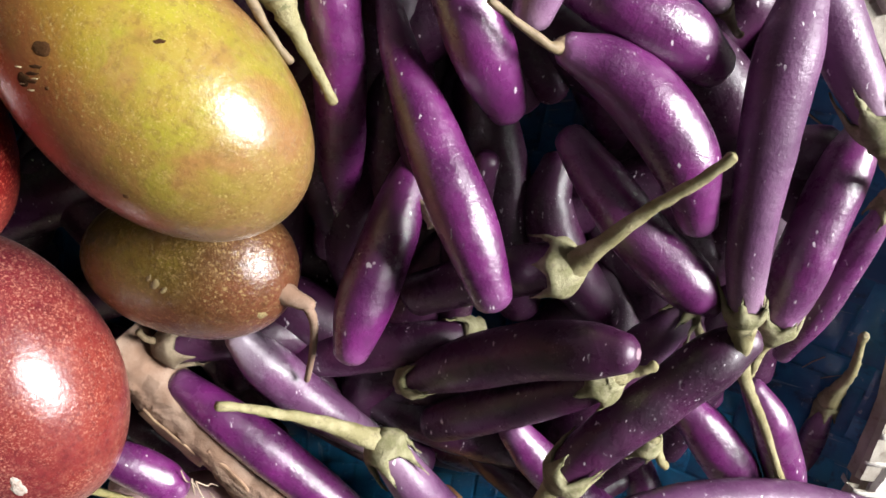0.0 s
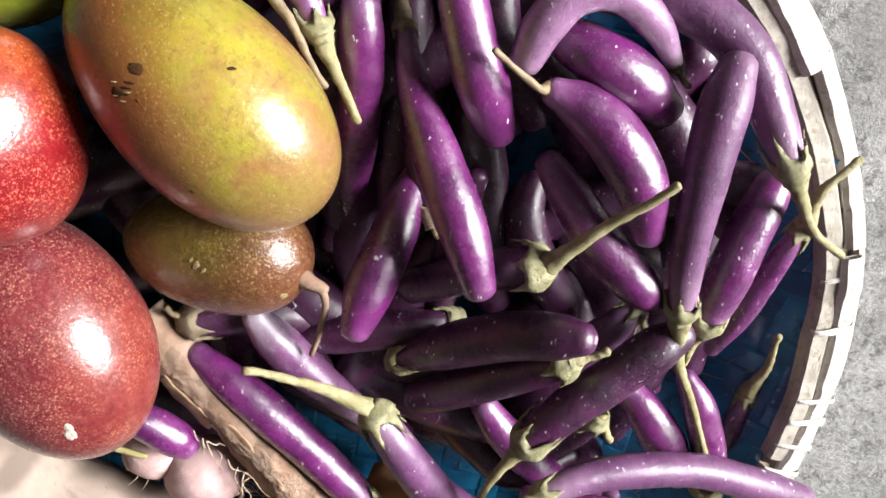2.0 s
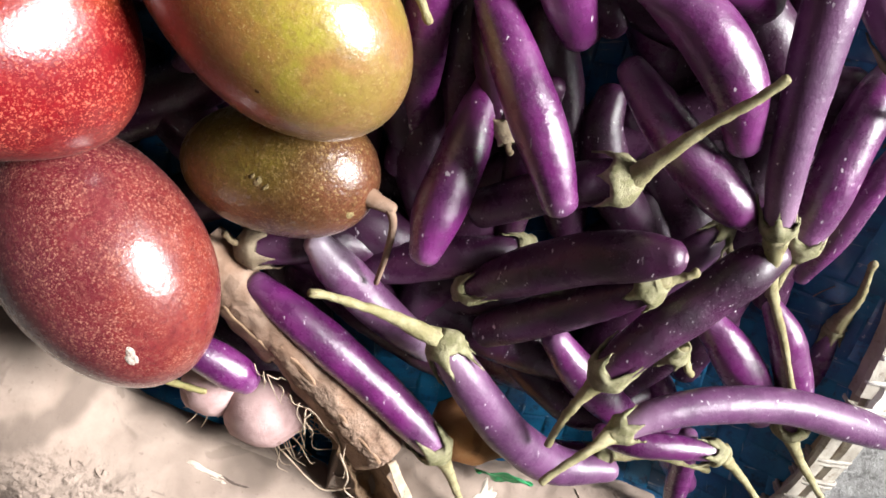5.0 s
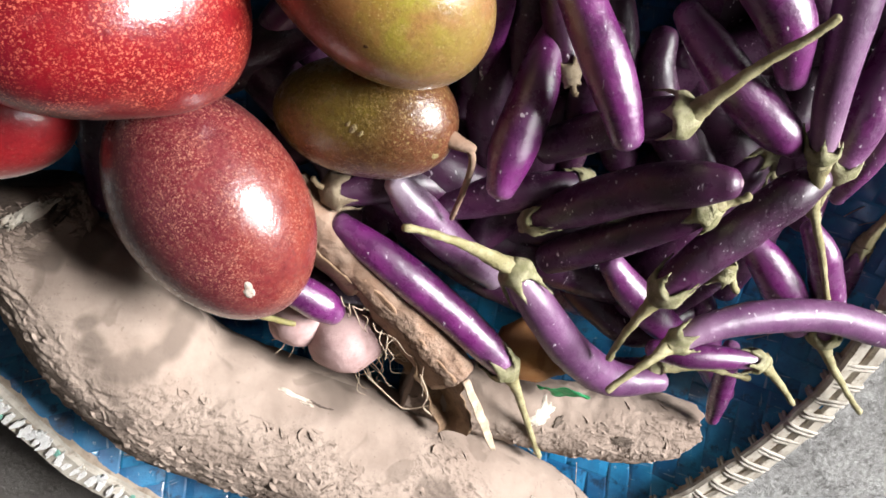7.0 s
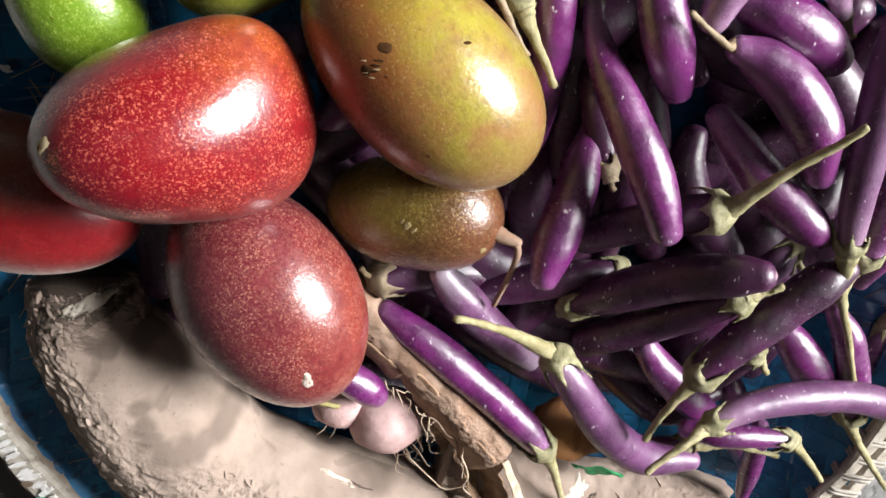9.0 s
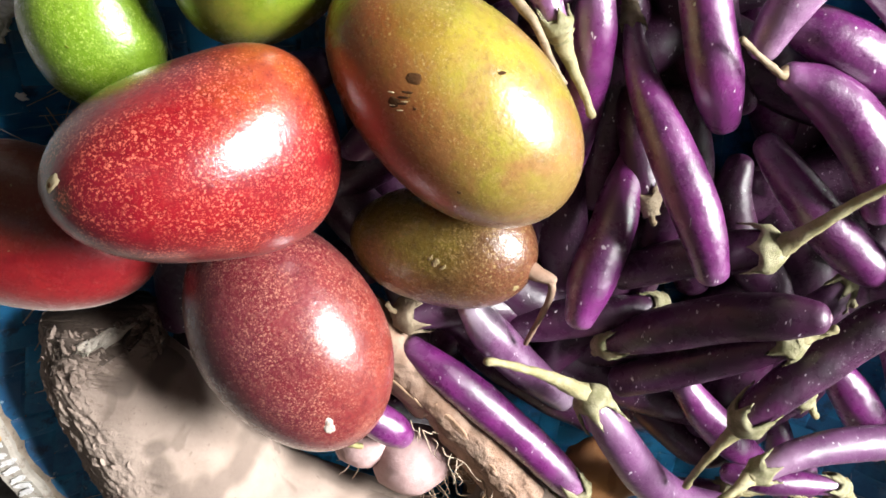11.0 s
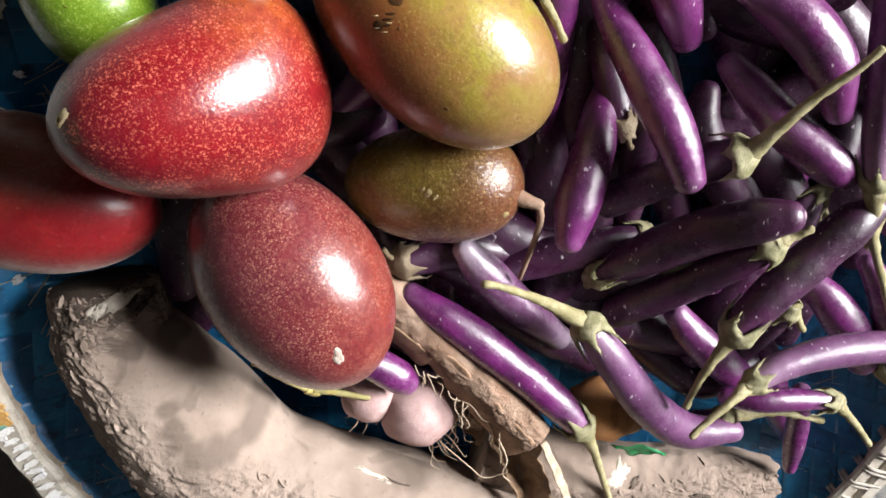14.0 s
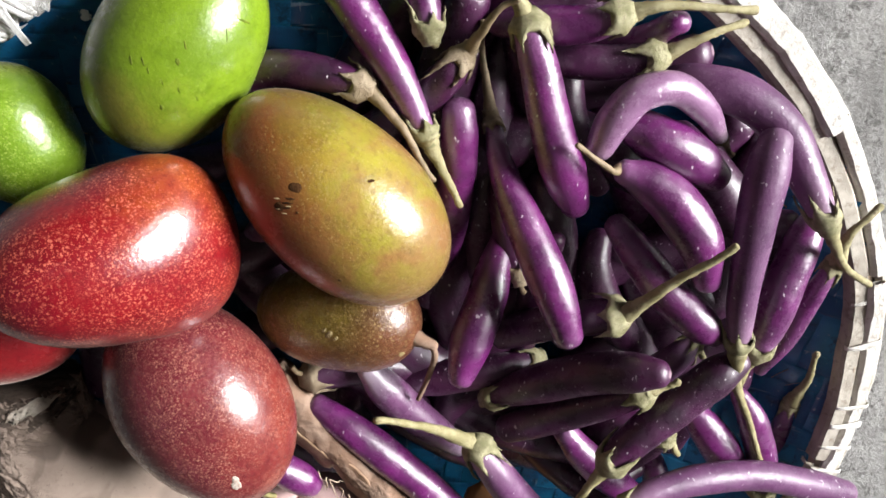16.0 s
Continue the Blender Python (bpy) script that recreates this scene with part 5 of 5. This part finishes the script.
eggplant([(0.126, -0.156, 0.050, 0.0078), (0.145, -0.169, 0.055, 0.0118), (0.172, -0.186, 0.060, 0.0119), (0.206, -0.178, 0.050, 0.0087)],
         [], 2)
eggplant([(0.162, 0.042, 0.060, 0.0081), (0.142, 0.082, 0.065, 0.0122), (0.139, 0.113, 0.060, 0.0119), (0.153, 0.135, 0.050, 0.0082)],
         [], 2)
eggplant([(0.213, -0.161, 0.045, 0.0073), (0.221, -0.186, 0.050, 0.0108), (0.227, -0.217, 0.050, 0.0111), (0.246, -0.254, 0.045, 0.0087)],
         [], 0)
eggplant([(0.182, -0.197, 0.082, 0.0059), (0.172, -0.204, 0.076, 0.0082), (0.154, -0.210, 0.068, 0.0087), (0.134, -0.212, 0.060, 0.0066)],
         [(0.188, -0.194, 0.085), (0.214, -0.197, 0.086), (0.241, -0.208, 0.084)], 0)


# ---- added lower layer, mostly dark, standing in for shade in the pile's gaps ----
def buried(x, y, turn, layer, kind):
    """A short added eggplant at the bottom of the heap, of which little shows; it darkens a gap."""
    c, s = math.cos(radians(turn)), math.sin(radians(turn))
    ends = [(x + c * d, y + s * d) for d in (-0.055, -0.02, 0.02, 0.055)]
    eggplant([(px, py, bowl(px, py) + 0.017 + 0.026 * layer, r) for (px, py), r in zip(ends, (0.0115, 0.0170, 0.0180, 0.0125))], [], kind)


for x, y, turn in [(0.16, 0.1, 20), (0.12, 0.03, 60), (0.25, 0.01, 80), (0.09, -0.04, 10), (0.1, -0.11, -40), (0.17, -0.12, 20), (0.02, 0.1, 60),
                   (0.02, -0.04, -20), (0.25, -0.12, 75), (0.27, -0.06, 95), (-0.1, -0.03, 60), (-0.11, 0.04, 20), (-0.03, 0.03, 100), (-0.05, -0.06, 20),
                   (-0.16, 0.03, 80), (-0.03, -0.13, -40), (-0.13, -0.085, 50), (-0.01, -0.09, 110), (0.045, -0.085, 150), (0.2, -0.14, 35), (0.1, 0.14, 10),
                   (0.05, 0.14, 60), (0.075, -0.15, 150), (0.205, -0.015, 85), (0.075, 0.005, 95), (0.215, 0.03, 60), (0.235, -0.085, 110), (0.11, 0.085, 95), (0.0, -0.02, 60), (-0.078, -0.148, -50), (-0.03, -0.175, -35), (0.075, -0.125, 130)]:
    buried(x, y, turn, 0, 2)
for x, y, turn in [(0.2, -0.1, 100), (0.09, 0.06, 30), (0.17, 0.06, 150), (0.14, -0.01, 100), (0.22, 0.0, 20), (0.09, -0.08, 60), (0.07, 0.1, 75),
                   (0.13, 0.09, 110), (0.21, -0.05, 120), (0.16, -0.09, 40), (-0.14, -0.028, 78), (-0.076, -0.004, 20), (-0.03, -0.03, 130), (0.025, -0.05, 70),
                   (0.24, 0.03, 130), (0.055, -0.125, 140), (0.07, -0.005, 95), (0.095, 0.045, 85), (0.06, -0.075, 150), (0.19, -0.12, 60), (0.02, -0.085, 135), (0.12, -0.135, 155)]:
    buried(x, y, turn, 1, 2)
for x, y, turn, layer in [(0.1, 0.12, 80, 0), (0.05, 0.05, 100, 0), (0.19, 0.04, 110, 0), (0.16, -0.04, -30, 0), (0.23, -0.05, 70, 0),
                   (0.13, -0.17, -20, 0), (0.0, 0.05, 40, 1)]:
    buried(x, y, turn, layer, 0)


# ---- marks and stalks of the mangoes ----
for d, size, stretch, n in [((-0.46, 0.05, 0.88), 0.0029, 1.2, 1), ((-0.45, -0.24, 0.86), 0.0024, 1.1, 2), ((0.08, 0.65, 0.76), 0.0013, 1.5, 4), ((0.54, -0.41, 0.73), 0.0010, 1.2, 5),
                            ((-0.28, -0.14, 0.95), 0.0007, 1.2, 8)]:
    scar(yellow_mango, "scar", d, size, DARK_SCAR, "dark sunken scar", stretch, n, 0.00012)
for d, n in [((-0.40, -0.20, 0.90), 1), ((-0.42, -0.14, 0.90), 2), ((-0.43, -0.08, 0.90), 3)]:
    scar(yellow_mango, "scratch", d, 0.0012, DARK_SCAR, "dark brown scratch", 2.2, n, 0.00012)
for d, n in [((-0.44, -0.27, 0.85), 11), ((-0.37, -0.26, 0.89), 12), ((-0.52, -0.19, 0.83), 13), ((-0.39, -0.16, 0.91), 14)]:
    scar(yellow_mango, "scratch", d, 0.0007, TAN_SCAR, "pale tan scratch", 2.4, n, 0.00016)
scar(red_mango, "stalk_scar", (-0.90, 0.16, 0.40), 0.0042, TAN_SCAR, "pale oval stalk end", 1.2, 7, 0.0004)
scar(red_mango, "stalk_scar", (-0.905, 0.15, 0.39), 0.0015, DARK_SCAR, "dark dent in the stalk scar", 1.2, 8, 0.0006)
scar(maroon_mango, "stalk_scar", (0.785, 0.11, 0.61), 0.0040, WHITE_SCAR, "whitish ragged stalk scar", 1.35, 9, 0.0005)
for d, size, stretch, n in [((0.90, 0.06, 0.43), 0.0012, 1.8, 1), ((0.82, 0.20, 0.54), 0.0013, 1.7, 2), ((0.76, -0.43, 0.49), 0.0014, 2.6, 3), ((0.60, -0.40, 0.69), 0.0009, 4.0, 4),
                            ((0.32, -0.13, 0.94), 0.0010, 2.4, 5), ((0.12, -0.16, 0.98), 0.0014, 1.4, 6), ((-0.11, 0.15, 0.98), 0.0008, 2.6, 7), ((-0.44, -0.27, 0.86), 0.0012, 1.5, 8),
                            ((-0.19, 0.26, 0.95), 0.0010, 2.2, 9), ((-0.16, 0.05, 0.98), 0.0005, 3.4, 10), ((-0.18, -0.14, 0.97), 0.0004, 4.5, 11), ((-0.17, -0.34, 0.92), 0.0004, 5.0, 12), ((-0.16, -0.55, 0.82), 0.0004, 5.0, 13), ((0.46, 0.69, 0.55), 0.0010, 1.3, 14)]:
    scar(green_mango, "scratch", d, size, GREEN_SCAR, "olive-brown scratch", stretch, n, 0.00012)
for d, size, n in [((-0.97, 0.18, 0.14), 0.0024, 1), ((-0.92, 0.37, 0.13), 0.0014, 4), ((-0.74, 0.07, 0.67), 0.0012, 2), ((-0.69, -0.21, 0.69), 0.0010, 3), ((0.05, -0.04, 1.0), 0.0008, 5)]:
    scar(small_green_mango, "scar", d, size, GREEN_SCAR, "small brown mark", 1.6, n, 0.00012)
for d, size, stretch, n in [((0.19, 0.17, 0.97), 0.0022, 1.3, 1), ((0.10, 0.24, 0.96), 0.0013, 1.5, 2), ((0.30, 0.10, 0.94), 0.0014, 1.6, 3), ((0.92, -0.25, 0.31), 0.0022, 1.2, 5)]:
    scar(olive_mango, "scar", d, size, OLIVE_SCAR, "pale corky scar", stretch, n, 0.00014)
for d, size, n in [((-0.35, 0.62, 0.70), 0.0007, 1), ((-0.10, 0.80, 0.58), 0.0005, 2), ((-0.55, 0.40, 0.73), 0.0006, 3), ((0.10, 0.20, 0.97), 0.0004, 4)]:
    scar(dark_mango, "scar", d, size, OLIVE_SCAR, "small pale fleck", 1.4, n, 0.00012)
stalk(olive_mango, [(0.046, -0.0245, 0.108), (0.053, -0.0275, 0.111), (0.060, -0.030, 0.113)], 0.0056, 0.0028, ROOT, "thick dry reddish-brown stalk")
stalk(olive_mango, [(0.059, -0.030, 0.114), (0.060, -0.040, 0.110), (0.056, -0.060, 0.100), (0.050, -0.081, 0.091)], 0.0022, 0.0014, ROOT, "thin bent stalk end")
stalk(green_mango, [(-0.036, 0.172, 0.098), (-0.029, 0.177, 0.102), (-0.022, 0.182, 0.106)], 0.0040, 0.0034, DRY_STEM, "short cut brown stalk")


# ---- pale flesh and loose bits on the roots ----
from mathutils.bvhtree import BVHTree


def patch(ob, name, x, y, size, stretch, turn, material, label, seed=1, lift=0.0008, torn=1.0):
    """A ragged flake that lies on top of a root."""
    body = [c for c in ob.children if c.name.startswith("root_body")][0].data
    tree = BVHTree.FromPolygons([v.co for v in body.vertices], [p.vertices for p in body.polygons])
    base = Vector(ob.location)
    c, s = math.cos(radians(turn)), math.sin(radians(turn))
    verts, faces = [], []
    rings, around = 5, 36
    for i in range(rings + 1):
        for k in range(around):
            t = 2 * math.pi * k / around
            rag = 1 + 0.75 * torn * noise.noise(Vector((math.cos(t) * 2.1, math.sin(t) * 2.1, seed * 3.7))) + 0.55 * torn * noise.noise(Vector((math.cos(t) * 6, math.sin(t) * 6, seed)))
            a, b = math.cos(t) * size * stretch * rag * i / rings, math.sin(t) * size * rag * i / rings
            start = Vector((x + c * a - s * b, y + s * a + c * b, 0.4)) - base
            hit = tree.ray_cast(start, Vector((0, 0, -1)))
            if not hit[0]:
                hit = tree.find_nearest(start + Vector((0, 0, -0.30)))
            p, n = hit[0], hit[1]
            verts.append(p + n * (lift * (1 + 0.6 * noise.noise(p * 300)) if i < rings else -lift * 0.6))
    for i in range(rings):
        for k in range(around):
            j = (k + 1) % around
            faces.append((i * around + k, (i + 1) * around + k, (i + 1) * around + j, i * around + j))
    skin = [c for c in ob.children if c.name.startswith("root_body")][0]
    return put(name, mesh_of(name, verts, faces), material, skin, label)


patch(cassava, "bark_flake", -0.1860, -0.0690, 0.0080, 2.7, 18, CASSAVA_END, "dark split bark at the cut end", 33, 0.0008, 0.6)
patch(cassava, "bark_flake", -0.1660, -0.0740, 0.0036, 4.2, 24, CASSAVA_END, "dark split bark at the cut end", 2, 0.0011)
patch(cassava, "bark_flake", -0.2040, -0.0800, 0.0050, 2.0, 50, CASSAVA_END, "dark split bark at the cut end", 12, 0.0011)
patch(cassava, "white_flesh", -0.1735, -0.0675, 0.0040, 3.9, 21, FLESH, "white flesh where the bark is torn", 3, 0.0024, 0.35)
patch(cassava, "white_flesh", -0.1850, -0.0715, 0.0034, 2.2, 24, FLESH, "white flesh where the bark is torn", 5, 0.0027, 0.4)
patch(cassava, "white_flesh", -0.040, -0.187, 0.0062, 1.7, -10, FLESH, "pale scraped flesh", 4)
patch(cassava, "white_flesh", -0.036, -0.199, 0.0024, 1.8, 10, FLESH, "pale scraped flesh", 14)
patch(cassava, "bark_flake", -0.024, -0.192, 0.0034, 2.2, -40, CASSAVA_END, "dark bark flake", 16)
patch(cassava, "bark_flake", -0.003, -0.279, 0.0052, 2.2, -30, CASSAVA_END, "dark fibrous bark", 6)
# dark flake laid on the surface; the shade of a hollow is its colour
patch(cassava, "bark_flake", -0.142, -0.246, 0.0030, 2.4, -45, CASSAVA_END, "dark patch painted as the shade under lifted bark", 17)
patch(cassava, "bark_flake", 0.030, -0.300, 0.0028, 2.6, -20, CASSAVA_END, "dark bark flake", 7)
patch(cassava, "white_flesh", 0.101, -0.300, 0.0042, 1.5, 40, FLESH, "pale scraped flesh", 8)
patch(cassava, "white_flesh", 0.117, -0.314, 0.0046, 1.6, -20, FLESH, "pale scraped flesh", 9)
patch(short_cassava, "white_flesh", 0.110, -0.240, 0.0056, 1.8, 35, FLESH, "pale scraped flesh", 10)
patch(short_cassava, "bark_flake", 0.121, -0.246, 0.0026, 1.8, 30, CASSAVA_END, "dark bark flake", 18)
patch(short_cassava, "bark_flake", 0.165, -0.262, 0.0040, 2.2, -12, CASSAVA_END, "dark bark flake", 11)


def bark_chips(ob, count, seed, least=0.5, size=1.0):
    """Small lifted flakes of bark, wedge-shaped, with one sharp edge standing up from the root."""
    skin = [c for c in ob.children if c.name.startswith("root_body")][0]
    body = skin.data
    flank = np.zeros(len(body.vertices))
    body.attributes["flank"].data.foreach_get("value", flank)
    rnd = random.Random(seed)
    verts, faces = [], []
    made = tries = 0
    while made < count and tries < count * 40:
        tries += 1
        v = body.vertices[rnd.randrange(len(body.vertices))]
        n = v.normal
        if n.z < -0.1 or flank[v.index] < least + rnd.uniform(-0.25, 0.25):
            continue
        made += 1
        way = n.cross(Vector((0.62, 0.78, 0.1))).normalized()
        way = (Matrix.Rotation(rnd.gauss(0.0, 0.55), 3, n) @ way).normalized()
        across = n.cross(way)
        long, wide, lift = size * rnd.uniform(0.0018, 0.0052), size * rnd.uniform(0.0007, 0.0018), size * rnd.uniform(0.0005, 0.0014)
        bend = rnd.uniform(-0.5, 0.5)
        base = len(verts)
        for i in range(5):
            g = i / 2 - 1
            w = wide * (1.05 - g * g) * rnd.uniform(0.75, 1.2)
            mid = v.co + way * g * long + across * bend * g * g * long
            verts += [mid - across * w - n * 0.0003, mid + across * w * 0.8 + n * lift * (1.1 - g * g) * rnd.uniform(0.7, 1.2), mid + across * w * 0.7 - n * 0.0004]
        for i in range(4):
            a, b = base + i * 3, base + i * 3 + 3
            faces += [(a, a + 1, b + 1, b), (a + 1, a + 2, b + 2, b + 1)]
    ob2 = put("bark_chips", mesh_of("bark_chips", verts, faces, False, [("flank", [0.6] * len(verts))]), CASSAVA, skin, "small lifted flakes of dry bark")
    return tagged(ob2, kind="stuff")


bark_chips(cassava, 950, 5, 0.55)
bark_chips(short_cassava, 130, 6, 0.35, 0.8)


def fibre(parent, points, r0, r1, material=FIBRE, name="root_hair"):
    base = Vector(parent.location)
    line = spline([tuple(Vector(p) - base) for p in points], 12)
    v, f, a = tube(line, np.linspace(r0, r1, 12), 5, 0.3, 500)
    return put(name, mesh_of(name, v, f), material, parent)


rnd = random.Random(11)
for k in range(24):
    a = rnd.uniform(-1.5, 0.55)
    start = Vector((-0.018 + 0.018 * math.cos(a), -0.175 + 0.017 * math.sin(a), 0.072 + rnd.uniform(-0.004, 0.010)))
    out = Vector((math.cos(a - 0.3) + 0.5, math.sin(a - 0.3) - 0.2, rnd.uniform(-0.1, 0.7))).normalized() * rnd.uniform(0.010, 0.028)
    wig = [Vector((rnd.uniform(-1, 1), rnd.uniform(-1, 1), rnd.uniform(-0.4, 0.6))) * 0.006 for _ in range(3)]
    fibre(onion_big, [start, start + out * 0.35 + wig[0], start + out * 0.7 + wig[1] + Vector((0, 0, 0.003)), start + out + wig[2]], 0.00045, 0.0002)
for k in range(6):
    a = rnd.uniform(-2.6, -1.2)
    start = Vector((-0.046 + 0.013 * math.cos(a), -0.158 + 0.012 * math.sin(a), 0.074))
    out = Vector((math.cos(a), math.sin(a), 0.3)) * rnd.uniform(0.008, 0.018)
    fibre(onion_small, [start, start + out * 0.5 + Vector((0.002, 0, 0.003)), start + out], 0.0006, 0.0003)
fibre(thin_root, [(0.030, -0.176, 0.110), (0.034, -0.190, 0.112), (0.031, -0.203, 0.108), (0.036, -0.212, 0.106)], 0.0007, 0.0004, FIBRE, "bark_fibre")
fibre(thin_root, [(-0.004, -0.182, 0.100), (0.012, -0.196, 0.108), (0.020, -0.208, 0.104), (0.034, -0.206, 0.104)], 0.0005, 0.0003, FIBRE, "bark_fibre")


for k in range(12):
    g = rnd.uniform(0.1, 0.95)
    start = Vector((-0.030 + 0.075 * g, -0.112 - 0.080 * g, 0.094 + 0.006 * g))
    out = Vector((rnd.uniform(-0.3, 0.8), rnd.uniform(-1.0, -0.4), rnd.uniform(-0.3, 0.3))).normalized() * rnd.uniform(0.008, 0.022)
    side = Vector((rnd.uniform(-1, 1), rnd.uniform(-1, 1), rnd.uniform(0, 1))) * 0.003
    fibre(thin_root, [start, start + out * 0.4 + side, start + out * 0.75 - side * 0.5, start + out], 0.00042, 0.0002, FIBRE, "bark_fibre")
for k in range(22):
    x, y = -0.003 + rnd.uniform(-0.012, 0.012), -0.279 + rnd.uniform(-0.009, 0.007)
    turn, size = rnd.uniform(0, 6.28), rnd.uniform(0.003, 0.008)
    start = Vector((x, y, 0.1185))
    out = Vector((math.cos(turn), math.sin(turn), 0.35)) * size
    fibre(cassava, [start, start + out * 0.5 + Vector((0, 0, 0.002)), start + out], 0.00035, 0.00015, DRY_STEM if k % 2 else FIBRE)


def peeling(name, rows, material, label, ripple=0.0018):
    """A curled sheet of dry bark at the broken end of the thin root."""
    base = Vector(thin_root.location)
    rail = [spline(rows[k], 22) for k in range(len(rows))]
    verts, faces = [], []
    across = 14
    for i in range(22):
        ctrl = [tuple(r[i]) for r in rail]
        for n, p in enumerate(spline(ctrl, across)):
            q = Vector(p)
            verts.append(q - base + Vector((1, 0.6, 0.8)) * ripple * noise.noise(q * 120))
    for i in range(21):
        for n in range(across - 1):
            faces.append((i * across + n, i * across + n + 1, (i + 1) * across + n + 1, (i + 1) * across + n))
    ob = put(name, mesh_of(name, verts, faces), material, thin_root, label)
    thick = ob.modifiers.new("thickness", "SOLIDIFY")
    thick.thickness = 0.0009
    return ob


peeling("dry_husk", [[(0.022, -0.160, 0.098), (0.026, -0.190, 0.094), (0.034, -0.215, 0.090), (0.040, -0.238, 0.094)],
                     [(0.038, -0.172, 0.088), (0.038, -0.200, 0.080), (0.044, -0.222, 0.078), (0.048, -0.242, 0.088)],
                     [(0.056, -0.188, 0.102), (0.056, -0.206, 0.098), (0.060, -0.222, 0.096), (0.060, -0.238, 0.098)]], HUSK, "dark curled dry bark", 0.004)
peeling("pale_husk", [[(0.055, -0.186, 0.106), (0.061, -0.205, 0.108), (0.066, -0.224, 0.104), (0.074, -0.249, 0.100)],
                      [(0.059, -0.186, 0.103), (0.066, -0.206, 0.104), (0.072, -0.226, 0.100), (0.077, -0.251, 0.098)]], FIBRE, "pale torn strip of bark", 0.0008)

peeling("dead_bark", [[(-0.004, -0.150, 0.058), (0.000, -0.172, 0.056), (0.008, -0.196, 0.056), (0.020, -0.215, 0.060)],
                      [(0.018, -0.150, 0.070), (0.024, -0.172, 0.064), (0.030, -0.198, 0.060), (0.036, -0.222, 0.062)],
                      [(0.046, -0.172, 0.074), (0.052, -0.190, 0.070), (0.056, -0.208, 0.066), (0.060, -0.228, 0.066)]], HUSK, "dark dead bark under the root", 0.006)

peeling("torn_bark", [[(0.000, -0.118, 0.0945), (0.016, -0.137, 0.0985), (0.034, -0.160, 0.1045), (0.052, -0.184, 0.1085)],
                      [(-0.007, -0.124, 0.0915), (0.009, -0.144, 0.0945), (0.026, -0.168, 0.0990), (0.046, -0.192, 0.1040)],
                      [(-0.011, -0.132, 0.0830), (0.003, -0.152, 0.0850), (0.020, -0.176, 0.0910), (0.038, -0.200, 0.0960)]], TAN_HUSK, "torn tan bark hanging off the root", 0.0032)
peeling("torn_bark", [[(-0.030, -0.098, 0.0880), (-0.018, -0.112, 0.0900), (-0.004, -0.126, 0.0920)],
                      [(-0.034, -0.102, 0.0850), (-0.023, -0.117, 0.0860), (-0.008, -0.133, 0.0880)],
                      [(-0.036, -0.108, 0.0780), (-0.025, -0.123, 0.0790), (-0.012, -0.138, 0.0810)]], HUSK, "dark torn bark on the root", 0.0022)

twig = thing("twig", (-0.102, -0.113, 0.094), "thin yellow-green twig with a joint, under a mango", "twig")
for name, pts, r0, r1 in (("stalk", [(-0.108, -0.1165, 0.092), (-0.0925, -0.1310, 0.090), (-0.078, -0.1435, 0.087)], 0.0024, 0.0028),
                          ("side_stalk", [(-0.078, -0.1435, 0.087), (-0.064, -0.1450, 0.089), (-0.045, -0.151, 0.090)], 0.0027, 0.0019)):
    fibre(twig, pts, r0, r1, YELLOW_STEM, name)
fibre(twig, [(-0.081, -0.1410, 0.0875), (-0.078, -0.1440, 0.0870), (-0.074, -0.1445, 0.0870)], 0.0033, 0.0031, YELLOW_STEM, "joint")

scrap = thing("leaf_scrap", (0.122, -0.216, 0.084), "crumpled bright green leaf scrap beside a cassava root", "leaf")
bm = bmesh.new()
bmesh.ops.create_grid(bm, x_segments=14, y_segments=7, size=1)
for v in bm.verts:
    rag = 1 + 0.3 * noise.noise(v.co * 2.3)
    v.co = Vector((v.co.x * 0.017 * rag, v.co.y * 0.0075 * rag * (1.15 - abs(v.co.x)), 0.002 * noise.noise(v.co * 3) + 0.002 * v.co.y))
leaf = part("blade", bm, GREEN_LEAF, scrap, smooth=True)
leaf.rotation_euler = (0.3, 0, -0.3)
leaf.modifiers.new("thickness", "SOLIDIFY").thickness = 0.0006


# ---- straw and splinters on the tray ----
def straw_bits():
    rnd = random.Random(21)
    verts, faces = [], []
    for k in range(150):
        a, r = (rnd.uniform(radians(140), radians(300)), rnd.uniform(0.19, 0.287)) if k < 110 else (rnd.uniform(0, 6.28), rnd.uniform(0.25, 0.287))
        x, y = TRAY_X + r * math.cos(a), TRAY_Y + r * math.sin(a)
        t, n = rnd.uniform(0, 6.28), rnd.uniform(0.003, 0.013)
        p = [(x + math.cos(t) * n * q, y + math.sin(t) * n * q + 0.0015 * math.sin(3 * q), bowl(x + math.cos(t) * n * q, y + math.sin(t) * n * q) + 0.0024 + 0.0015 * rnd.random()) for q in (-1, 0, 1)]
        v, f, _ = tube(spline(p, 5), [rnd.uniform(0.0002, 0.0005)] * 5, 4, end="flat")
        base = len(verts)
        verts += v
        faces += [tuple(i + base for i in g) for g in f]
    return tagged(put("straw_bits", mesh_of("straw_bits", verts, faces), FIBRE), "fine pale straw and splinters on the blue weave", "straw", kind="stuff")


straw_bits()
